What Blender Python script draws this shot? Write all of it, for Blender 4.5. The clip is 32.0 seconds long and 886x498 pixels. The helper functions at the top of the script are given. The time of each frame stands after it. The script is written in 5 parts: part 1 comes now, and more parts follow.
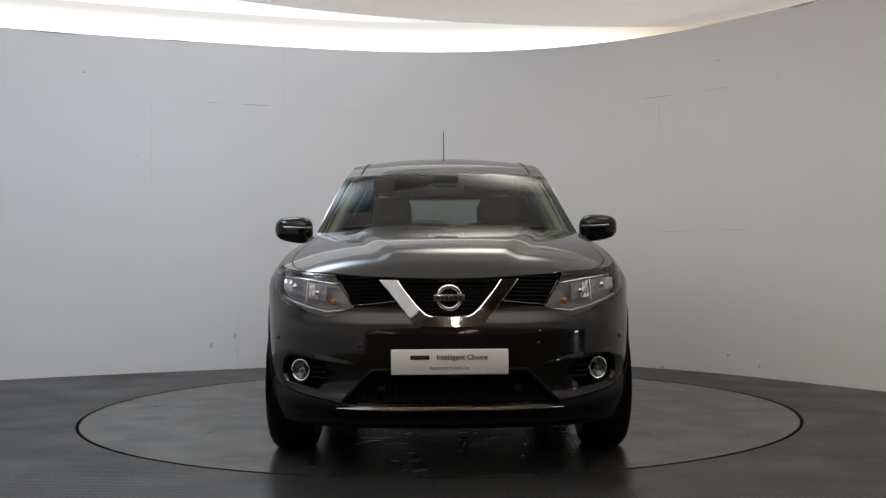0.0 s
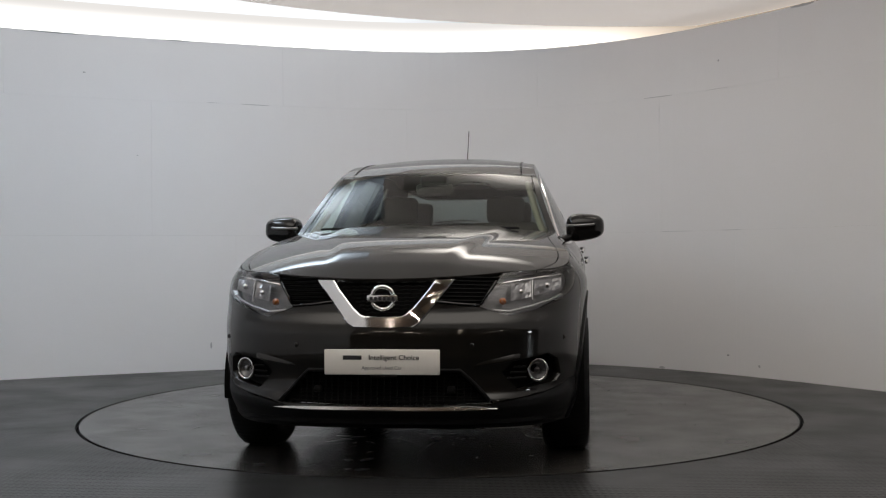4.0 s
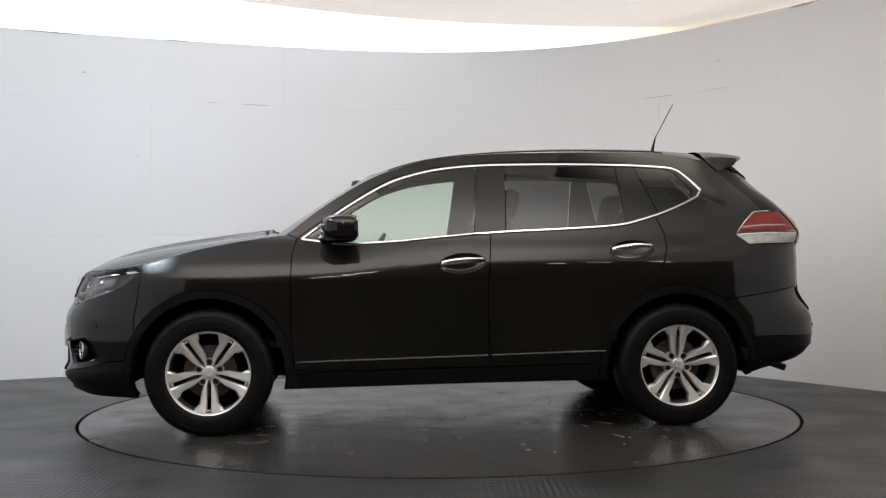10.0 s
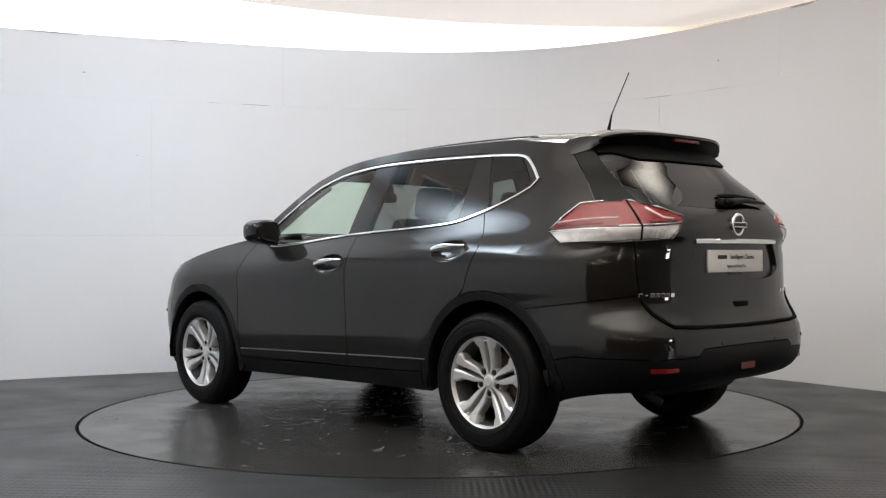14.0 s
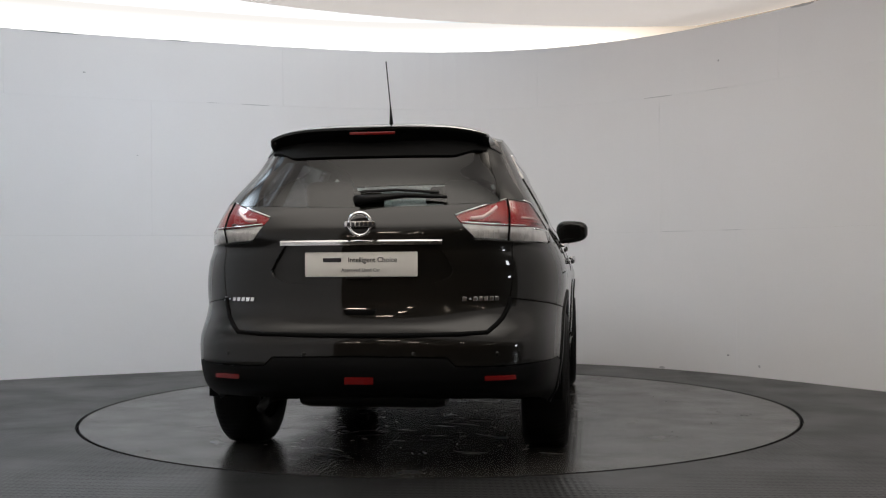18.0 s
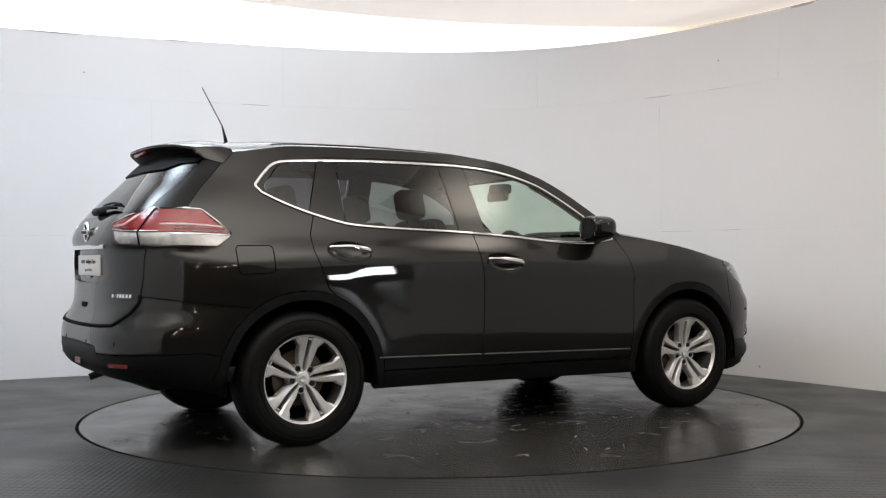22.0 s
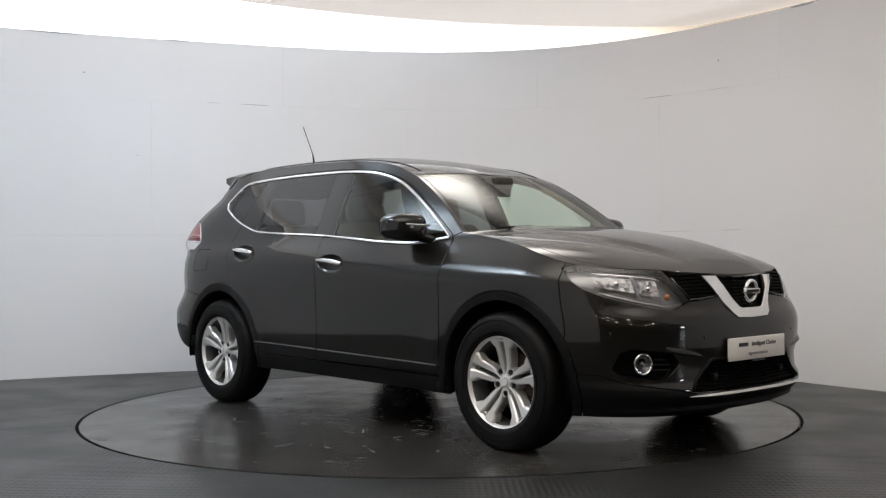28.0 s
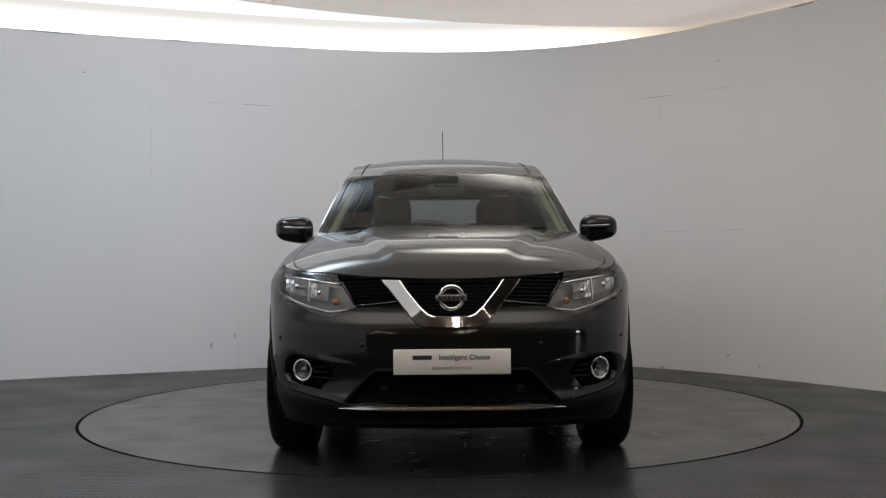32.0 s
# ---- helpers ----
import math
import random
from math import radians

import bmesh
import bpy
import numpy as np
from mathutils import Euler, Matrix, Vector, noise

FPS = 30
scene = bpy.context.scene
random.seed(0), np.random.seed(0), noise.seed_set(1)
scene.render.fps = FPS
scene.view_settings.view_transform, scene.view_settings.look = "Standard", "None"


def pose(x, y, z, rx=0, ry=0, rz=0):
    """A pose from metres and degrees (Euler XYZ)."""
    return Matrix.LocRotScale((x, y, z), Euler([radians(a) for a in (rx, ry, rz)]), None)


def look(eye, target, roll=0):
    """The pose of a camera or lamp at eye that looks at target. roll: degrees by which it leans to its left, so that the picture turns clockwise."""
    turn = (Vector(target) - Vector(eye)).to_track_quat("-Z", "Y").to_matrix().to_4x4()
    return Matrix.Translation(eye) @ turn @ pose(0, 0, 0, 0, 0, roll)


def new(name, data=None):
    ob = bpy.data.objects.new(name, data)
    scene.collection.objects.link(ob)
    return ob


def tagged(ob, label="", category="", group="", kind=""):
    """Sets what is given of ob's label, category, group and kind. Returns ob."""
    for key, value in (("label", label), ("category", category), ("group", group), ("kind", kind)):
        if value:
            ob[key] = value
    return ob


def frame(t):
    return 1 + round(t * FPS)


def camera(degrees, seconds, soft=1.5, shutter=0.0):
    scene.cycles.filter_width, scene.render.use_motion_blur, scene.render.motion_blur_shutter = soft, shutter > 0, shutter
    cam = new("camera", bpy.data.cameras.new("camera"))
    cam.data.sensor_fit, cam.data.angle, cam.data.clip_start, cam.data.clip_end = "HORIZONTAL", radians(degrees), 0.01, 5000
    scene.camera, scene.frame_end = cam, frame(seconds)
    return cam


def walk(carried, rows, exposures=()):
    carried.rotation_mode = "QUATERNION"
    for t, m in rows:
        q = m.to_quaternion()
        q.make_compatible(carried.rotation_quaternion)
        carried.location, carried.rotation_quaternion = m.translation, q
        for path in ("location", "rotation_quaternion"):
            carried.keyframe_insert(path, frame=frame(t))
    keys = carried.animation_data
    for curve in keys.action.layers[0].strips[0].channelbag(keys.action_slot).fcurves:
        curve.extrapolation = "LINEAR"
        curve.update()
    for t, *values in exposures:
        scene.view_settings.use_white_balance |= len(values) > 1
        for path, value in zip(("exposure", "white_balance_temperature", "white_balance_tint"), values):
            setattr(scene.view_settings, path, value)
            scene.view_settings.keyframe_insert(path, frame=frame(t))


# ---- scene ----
cam = camera(44.6, 32.0, 1.2)
EYE = (0.0, -7.117, 0.993)
EXPOSE = [(0, 0.63), (3, 0.63), (5.5, 0.65), (8, 1.12), (10, 1.22), (13, 1.36), (14.5, 1.2), (17, 0.85), (19, 0.84), (20, 0.96), (22, 1.31), (25, 1.32), (28, 1.12), (30, 0.8), (32, 0.62)]
STAND = look(EYE, (0.0041, -6.117, 1.0004), -0.433)
walk(cam, [(0, STAND), (32, STAND)], EXPOSE)

# ---- light ----
world = bpy.data.worlds.new("hall_air")
world.use_nodes = True
world.node_tree.nodes["Background"].inputs[0].default_value = (0.5, 0.55, 0.6, 1)
world.node_tree.nodes["Background"].inputs[1].default_value = 0.02
scene.world = world

# ---- materials ----


def tint(c):
    return (c[0], c[1], c[2], 1.0)


def material(name, base, rough=0.5, metal=0.0, coat=0.0, vary=0.0, scale=8.0, bump=0.0, bump_scale=40.0, emit=0.0, trans=0.0, ior=1.45, spec=0.5, rough_vary=0.0, random=0.0):
    """A principled material with grain and stains at two scales."""
    m = bpy.data.materials.new(name)
    m.use_nodes = True
    nt = m.node_tree
    b = nt.nodes["Principled BSDF"]
    b.inputs["Base Color"].default_value = tint(base)
    b.inputs["Roughness"].default_value = rough
    b.inputs["Metallic"].default_value = metal
    b.inputs["Coat Weight"].default_value = coat
    b.inputs["Coat Roughness"].default_value = 0.02
    b.inputs["Transmission Weight"].default_value = trans
    b.inputs["IOR"].default_value = ior
    b.inputs["Specular IOR Level"].default_value = spec
    if emit:
        b.inputs["Emission Color"].default_value = tint(base)
        b.inputs["Emission Strength"].default_value = emit
    if vary or bump or rough_vary:
        co = nt.nodes.new("ShaderNodeTexCoord")
        big = nt.nodes.new("ShaderNodeTexNoise")
        big.inputs["Scale"].default_value = scale
        big.inputs["Detail"].default_value = 6
        fine = nt.nodes.new("ShaderNodeTexNoise")
        fine.inputs["Scale"].default_value = bump_scale
        fine.inputs["Detail"].default_value = 4
        for n in (big, fine):
            nt.links.new(co.outputs["Object"], n.inputs["Vector"])
        if vary:
            add = nt.nodes.new("ShaderNodeMath")
            add.operation = "MULTIPLY_ADD"
            nt.links.new(fine.outputs["Fac"], add.inputs[0])
            add.inputs[1].default_value = 0.4
            nt.links.new(big.outputs["Fac"], add.inputs[2])
            ramp = nt.nodes.new("ShaderNodeMapRange")
            nt.links.new(add.outputs[0], ramp.inputs["Value"])
            ramp.inputs["From Min"].default_value = 0.35
            ramp.inputs["From Max"].default_value = 1.05
            ramp.inputs["To Min"].default_value = 1 - vary
            ramp.inputs["To Max"].default_value = 1 + vary
            mul = nt.nodes.new("ShaderNodeVectorMath")
            mul.operation = "SCALE"
            mul.inputs[0].default_value = base
            nt.links.new(ramp.outputs[0], mul.inputs["Scale"])
            nt.links.new(mul.outputs[0], b.inputs["Base Color"])
        if rough_vary:
            rr = nt.nodes.new("ShaderNodeMapRange")
            nt.links.new(big.outputs["Fac"], rr.inputs["Value"])
            rr.inputs["From Min"].default_value = 0.3
            rr.inputs["From Max"].default_value = 0.7
            rr.inputs["To Min"].default_value = max(0.02, rough - rough_vary)
            rr.inputs["To Max"].default_value = rough + rough_vary
            nt.links.new(rr.outputs[0], b.inputs["Roughness"])
        if bump:
            bp = nt.nodes.new("ShaderNodeBump")
            bp.inputs["Strength"].default_value = bump
            bp.inputs["Distance"].default_value = 0.003
            nt.links.new(fine.outputs["Fac"], bp.inputs["Height"])
            nt.links.new(bp.outputs[0], b.inputs["Normal"])
    return m


def glow(name, colour, strength):
    m = bpy.data.materials.new(name)
    m.use_nodes = True
    nt = m.node_tree
    nt.nodes.remove(nt.nodes["Principled BSDF"])
    e = nt.nodes.new("ShaderNodeEmission")
    e.inputs[0].default_value = tint(colour)
    e.inputs[1].default_value = strength
    nt.links.new(e.outputs[0], nt.nodes["Material Output"].inputs[0])
    return m


def glass(name, colour, rough=0.0):
    """Thin automotive glass: a see-through tint under a sharp reflection."""
    m = bpy.data.materials.new(name)
    m.use_nodes = True
    nt = m.node_tree
    nt.nodes.remove(nt.nodes["Principled BSDF"])
    t = nt.nodes.new("ShaderNodeBsdfTransparent")
    t.inputs[0].default_value = tint(colour)
    g = nt.nodes.new("ShaderNodeBsdfGlossy")
    g.inputs["Roughness"].default_value = rough
    lw = nt.nodes.new("ShaderNodeLayerWeight")
    lw.inputs[0].default_value = 0.5
    pw = nt.nodes.new("ShaderNodeMath")
    pw.operation = "POWER"
    pw.inputs[1].default_value = 5.0
    nt.links.new(lw.outputs["Facing"], pw.inputs[0])
    f = nt.nodes.new("ShaderNodeMapRange")
    f.inputs["To Min"].default_value = 0.06
    nt.links.new(pw.outputs[0], f.inputs["Value"])
    mix = nt.nodes.new("ShaderNodeMixShader")
    nt.links.new(f.outputs[0], mix.inputs[0])
    nt.links.new(t.outputs[0], mix.inputs[1])
    nt.links.new(g.outputs[0], mix.inputs[2])
    nt.links.new(mix.outputs[0], nt.nodes["Material Output"].inputs[0])
    return m


PAINT = material("dark_olive_paint", (0.0045, 0.004, 0.0032), 0.45, 0.0, 0.78, spec=0.12)
CLADDING = material("black_grained_plastic", (0.0035, 0.0035, 0.0038), 0.5, spec=0.2, vary=0.15, scale=5, bump=0.06, bump_scale=900)
GLOSS_BLACK = material("gloss_black_trim", (0.006, 0.006, 0.006), 0.12)
BAR = material("matt_black_mesh", (0.003, 0.003, 0.003), 0.6, spec=0.08)
# Black parts, and black put where only shade falls in gaps and pockets.
VOID = material("black_underbody", (0.003, 0.003, 0.003), 0.8, spec=0.08)
CHROME = material("chrome", (0.8, 0.8, 0.8), 0.08, 1.0)
SATIN = material("satin_chrome", (0.72, 0.71, 0.7), 0.22, 1.0)
RUBBER = material("tyre_rubber", (0.005, 0.005, 0.0052), 0.5, spec=0.15, vary=0.2, scale=12, bump=0.1, bump_scale=300)
ALLOY = material("silver_alloy_paint", (0.66, 0.66, 0.655), 0.32, 0.55, 0.25, vary=0.04, scale=20)
# Darker alloy: the shade inside the rim is put into the colour.
BARREL = material("dull_rim_barrel", (0.13, 0.13, 0.13), 0.4, 0.6, vary=0.2, scale=25)
IRON = material("rusty_brake_iron", (0.09, 0.065, 0.05), 0.5, 0.6, vary=0.3, scale=30)
CLEAR = glass("clear_green_glass", (0.8, 0.9, 0.82))
PRIVACY = glass("dark_privacy_glass", (0.25, 0.265, 0.275))
# Grey that paints the highlight along the lower trim's crease.
TRIM_GLINT = material("worn_grey_edge", (0.11, 0.11, 0.11), 0.35, vary=0.1)
BORDER = material("black_window_border", (0.006, 0.006, 0.006), 0.3, spec=0.2)
LENS = glass("clear_lens", (0.93, 0.93, 0.93))
RED_LENS = material("red_lens", (0.25, 0.004, 0.006), 0.3, 0, 0.0, spec=0.1, vary=0.45, scale=16)
LAMP_DARK = material("lamp_housing", (0.2, 0.2, 0.207), 0.28, 0.8, vary=0.3, scale=18, bump=0.5, bump_scale=45)
LAMP_SILVER = material("lamp_silver", (0.34, 0.34, 0.35), 0.28, 0.8, vary=0.2, scale=30)
LAMP_RIBBED = material("ribbed_lamp_silver", (0.74, 0.72, 0.71), 0.3, 0.1, vary=0.3, scale=25, bump=0.8, bump_scale=60)
NUT = material("dark_wheel_nut", (0.012, 0.012, 0.012), 0.45, 0.2, spec=0.3)
PALE_RED = material("pale_red_light_guide", (0.75, 0.5, 0.48), 0.2, 0, 0.8)
AMBER = material("amber_bulb", (0.34, 0.1, 0.02), 0.15, 0, 0.5)
PLATE = material("white_plate", (0.72, 0.7, 0.66), 0.3, 0, 0.3, vary=0.03)
INK = material("grey_print", (0.02, 0.02, 0.025), 0.5)
INK_PALE = material("pale_grey_print", (0.16, 0.16, 0.17), 0.5)
CLOTH = material("taupe_seat_cloth", (0.09, 0.075, 0.06), 0.85, vary=0.25, scale=14, bump=0.15, bump_scale=60)
BEIGE = material("beige_headlining", (0.22, 0.19, 0.15), 0.9, vary=0.08, scale=6)
DASH = material("dark_dashboard_plastic", (0.03, 0.028, 0.026), 0.6, vary=0.12)
MIRROR = material("mirror_glass", (0.9, 0.9, 0.9), 0.01, 1.0)
RED_GLOW = material("red_reflex_lens", (0.13, 0.005, 0.005), 0.25, 0, 0.25, spec=0.3)
WHITE_WALL = material("white_painted_board", (0.858, 0.854, 0.866), 0.55, vary=0.02, scale=1.2, bump=0.03, bump_scale=60)
# The soffit's emission is an added glow that brightens ceiling and room.
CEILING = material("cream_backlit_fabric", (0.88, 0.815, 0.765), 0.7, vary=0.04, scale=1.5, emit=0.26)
FLOOR = material("dark_rubber_floor", (0.019, 0.0195, 0.02), 0.36, spec=0.34, vary=0.22, scale=1.6, bump=0.05, bump_scale=120, rough_vary=0.08)
DECK = material("worn_rubber_deck", (0.033, 0.0315, 0.03), 0.23, vary=0.1, scale=3.2, bump=0.1, bump_scale=45, rough_vary=0.055)


def studs(m, scale, depth):
    """Adds a fine grid of raised studs to a floor material."""
    nt = m.node_tree
    b = nt.nodes["Principled BSDF"]
    co = nt.nodes.new("ShaderNodeTexCoord")
    vo = nt.nodes.new("ShaderNodeTexVoronoi")
    vo.inputs["Scale"].default_value = scale
    vo.inputs["Randomness"].default_value = 0.0
    rg = nt.nodes.new("ShaderNodeMapRange")
    rg.interpolation_type = "SMOOTHSTEP"
    rg.inputs["From Min"].default_value = 0.2
    rg.inputs["From Max"].default_value = 0.42
    rg.inputs["To Min"].default_value = 1.0
    rg.inputs["To Max"].default_value = 0.0
    wear = nt.nodes.new("ShaderNodeTexNoise")
    wear.inputs["Scale"].default_value = 0.8
    wear.inputs["Detail"].default_value = 5
    wr = nt.nodes.new("ShaderNodeMapRange")
    wr.inputs["From Min"].default_value = 0.4
    wr.inputs["From Max"].default_value = 0.62
    mul = nt.nodes.new("ShaderNodeMath")
    mul.operation = "MULTIPLY"
    bp = nt.nodes.new("ShaderNodeBump")
    bp.inputs["Strength"].default_value = depth
    bp.inputs["Distance"].default_value = 0.003
    nt.links.new(co.outputs["Object"], vo.inputs["Vector"])
    nt.links.new(co.outputs["Object"], wear.inputs["Vector"])
    nt.links.new(vo.outputs["Distance"], rg.inputs["Value"])
    nt.links.new(wear.outputs["Fac"], wr.inputs["Value"])
    nt.links.new(rg.outputs[0], mul.inputs[0])
    nt.links.new(wr.outputs[0], mul.inputs[1])
    nt.links.new(mul.outputs[0], bp.inputs["Height"])
    if b.inputs["Normal"].links:
        nt.links.new(b.inputs["Normal"].links[0].from_socket, bp.inputs["Normal"])
    nt.links.new(bp.outputs[0], b.inputs["Normal"])


studs(FLOOR, 32.0, 1.0)
studs(DECK, 32.0, 0.15)
HALL = material("dim_hall_paint", (0.17, 0.118, 0.08), 0.7, vary=0.15, scale=0.6)
FLAKE = material("pale_tape_flake", (0.2, 0.19, 0.18), 0.3, vary=0.4, scale=9)
JOINT = material("grey_joint_filler", (0.7, 0.69, 0.68), 0.8, vary=0.1)
SCUFF_AND_SLOT = material("grey_scuff", (0.5, 0.5, 0.52), 0.7, vary=0.3, scale=30)
TROUGH = material("white_trough_paint", (0.8, 0.79, 0.77), 0.6, vary=0.02)
HALL_LAMP = glow("hall_lamp_glow", (1.0, 0.84, 0.68), 40.0)
DAYLIGHT = glow("daylight_outside", (0.9, 0.95, 1.0), 14.0)



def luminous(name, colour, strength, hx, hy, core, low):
    """An added soft light, falling off towards the edges of a panel of that half size."""
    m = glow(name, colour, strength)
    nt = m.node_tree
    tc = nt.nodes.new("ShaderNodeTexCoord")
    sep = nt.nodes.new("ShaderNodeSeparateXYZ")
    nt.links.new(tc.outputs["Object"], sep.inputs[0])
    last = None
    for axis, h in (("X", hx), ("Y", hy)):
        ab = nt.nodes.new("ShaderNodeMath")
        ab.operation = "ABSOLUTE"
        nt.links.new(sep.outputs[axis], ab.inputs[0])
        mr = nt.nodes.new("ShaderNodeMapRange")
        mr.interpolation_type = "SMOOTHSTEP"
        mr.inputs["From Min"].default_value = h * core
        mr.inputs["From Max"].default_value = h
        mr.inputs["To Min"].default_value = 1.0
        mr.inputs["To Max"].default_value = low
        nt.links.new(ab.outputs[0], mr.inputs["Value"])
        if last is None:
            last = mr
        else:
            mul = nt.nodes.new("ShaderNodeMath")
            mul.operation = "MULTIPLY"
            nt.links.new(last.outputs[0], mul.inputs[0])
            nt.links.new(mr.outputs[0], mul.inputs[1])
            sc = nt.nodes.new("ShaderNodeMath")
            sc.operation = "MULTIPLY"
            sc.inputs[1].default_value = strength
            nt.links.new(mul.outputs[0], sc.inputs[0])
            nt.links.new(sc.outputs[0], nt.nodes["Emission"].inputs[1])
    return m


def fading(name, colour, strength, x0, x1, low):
    """Light painted as emission, fading from x0 to x1 and towards the open end."""
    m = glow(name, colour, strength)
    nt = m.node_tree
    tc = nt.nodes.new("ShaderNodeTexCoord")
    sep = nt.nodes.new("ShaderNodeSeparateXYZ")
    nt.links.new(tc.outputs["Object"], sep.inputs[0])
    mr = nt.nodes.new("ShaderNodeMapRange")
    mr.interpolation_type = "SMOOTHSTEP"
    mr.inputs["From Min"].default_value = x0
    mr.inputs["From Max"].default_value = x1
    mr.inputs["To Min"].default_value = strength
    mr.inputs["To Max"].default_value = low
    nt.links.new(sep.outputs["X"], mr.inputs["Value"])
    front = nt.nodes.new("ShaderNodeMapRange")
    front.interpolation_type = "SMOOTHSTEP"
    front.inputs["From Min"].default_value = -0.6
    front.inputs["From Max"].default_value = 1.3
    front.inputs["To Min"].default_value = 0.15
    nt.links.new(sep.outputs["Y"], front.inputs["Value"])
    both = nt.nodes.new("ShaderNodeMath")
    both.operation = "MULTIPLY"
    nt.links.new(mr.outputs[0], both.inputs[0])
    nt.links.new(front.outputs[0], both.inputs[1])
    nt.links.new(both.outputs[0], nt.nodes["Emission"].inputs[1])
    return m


# The light that washes the trough ceiling is put in as its own emission.
CEILING_WASH = fading("luminous_stretched_ceiling", (0.94, 0.97, 1.0), 0.72, -1.0, 1.8, 0.2)


def cove_glow(name, colour, strength, x0, x1, low):
    """Painted cove glow: brightest at its foot, dimmer and warmer from x0 to x1."""
    m = fading(name, colour, strength, x0, x1, low)
    nt = m.node_tree
    both = nt.nodes["Emission"].inputs[1].links[0].from_node
    mr = both.inputs[0].links[0].from_node
    sep = mr.inputs["Value"].links[0].from_node
    rise = nt.nodes.new("ShaderNodeMapRange")
    rise.interpolation_type = "SMOOTHSTEP"
    rise.inputs["From Min"].default_value = 3.0
    rise.inputs["From Max"].default_value = 3.26
    rise.inputs["To Min"].default_value = 1.0
    rise.inputs["To Max"].default_value = 0.3
    nt.links.new(sep.outputs["Z"], rise.inputs["Value"])
    nt.links.new(rise.outputs[0], both.inputs[1])
    warm = nt.nodes.new("ShaderNodeMapRange")
    warm.inputs["From Min"].default_value = x0
    warm.inputs["From Max"].default_value = x1
    nt.links.new(sep.outputs["X"], warm.inputs["Value"])
    mix = nt.nodes.new("ShaderNodeMix")
    mix.data_type = "RGBA"
    nt.links.new(warm.outputs[0], mix.inputs[0])
    [k for k in mix.inputs if k.type == "RGBA"][0].default_value = tint(colour)
    [k for k in mix.inputs if k.type == "RGBA"][1].default_value = (1.0, 0.8, 0.6, 1.0)
    nt.links.new([o for o in mix.outputs if o.type == "RGBA"][0], nt.nodes["Emission"].inputs[0])
    return m


COVE = cove_glow("cove_light", (1.0, 0.965, 0.93), 1.8, 0.65, 2.6, 0.3)


# ---- mesh helpers ----


def mesh_object(name, verts, faces, mat, parent=None, label="", normals=None, smooth=True, mats=None, index=None):
    me = bpy.data.meshes.new(name)
    me.from_pydata([tuple(map(float, v)) for v in verts], [], [tuple(map(int, f)) for f in faces])
    for m in (mats or [mat]):
        me.materials.append(m)
    if index is not None:
        me.polygons.foreach_set("material_index", index)
    if smooth:
        me.polygons.foreach_set("use_smooth", [True] * len(me.polygons))
    me.update()
    if normals is not None:
        me.normals_split_custom_set_from_vertices([tuple(map(float, n)) for n in normals])
    ob = new(name, me)
    if parent is not None:
        ob.parent = parent
    if label:
        tagged(ob, label)
    return ob


def part(name, bm, mat, parent=None, label="", smooth=False, angle=None):
    me = bpy.data.meshes.new(name)
    if angle is not None:
        for f in bm.faces:
            f.smooth = True
        for e in bm.edges:
            if len(e.link_faces) == 2 and e.calc_face_angle(0) > radians(angle):
                e.smooth = False
    elif smooth:
        for f in bm.faces:
            f.smooth = True
    bm.to_mesh(me)
    bm.free()
    me.materials.append(mat)
    ob = new(name, me)
    if parent is not None:
        ob.parent = parent
    if label:
        tagged(ob, label)
    return ob


def boxed(bm, c, size, bevel=0.0, m=None, seg=2):
    """Adds a bevelled box to bm."""
    r = bmesh.ops.create_cube(bm, size=1, matrix=(m or Matrix()) @ Matrix.Translation(c) @ Matrix.Diagonal((*size, 1)))
    if bevel:
        es = {e for v in r["verts"] for e in v.link_edges}
        bmesh.ops.bevel(bm, geom=list(es), offset=bevel, segments=seg, affect="EDGES", profile=0.5)
    return bm


def tube(points, radius, sides=8, closed=False, flat=None):
    """A bmesh tube along points. flat: (width, height) of a rectangular section instead of a round one."""
    bm = bmesh.new()
    pts = [Vector(p) for p in points]
    n = len(pts)
    rings = []
    for i, p in enumerate(pts):
        a = pts[(i - 1) % n] if closed or i else p
        b = pts[(i + 1) % n] if closed or i < n - 1 else p
        d = (b - a).normalized()
        up = Vector((0, 0, 1)) if abs(d.z) < 0.95 else Vector((0, 1, 0))
        sx = d.cross(up).normalized()
        sy = sx.cross(d)
        if flat:
            w, h = flat
            ring = [bm.verts.new(p + sx * u * w / 2 + sy * v * h / 2) for u, v in ((-1, -1), (1, -1), (1, 1), (-1, 1))]
        else:
            r = radius(i / (n - 1)) if callable(radius) else radius
            ring = [bm.verts.new(p + r * (sx * math.cos(k * 2 * math.pi / sides) + sy * math.sin(k * 2 * math.pi / sides))) for k in range(sides)]
        rings.append(ring)
    k = len(rings[0])
    for i in range(n if closed else n - 1):
        q, w = rings[i], rings[(i + 1) % n]
        for j in range(k):
            bm.faces.new((q[j], q[(j + 1) % k], w[(j + 1) % k], w[j]))
    if not closed:
        bm.faces.new(rings[0][::-1])
        bm.faces.new(rings[-1])
    bmesh.ops.recalc_face_normals(bm, faces=bm.faces)
    return bm


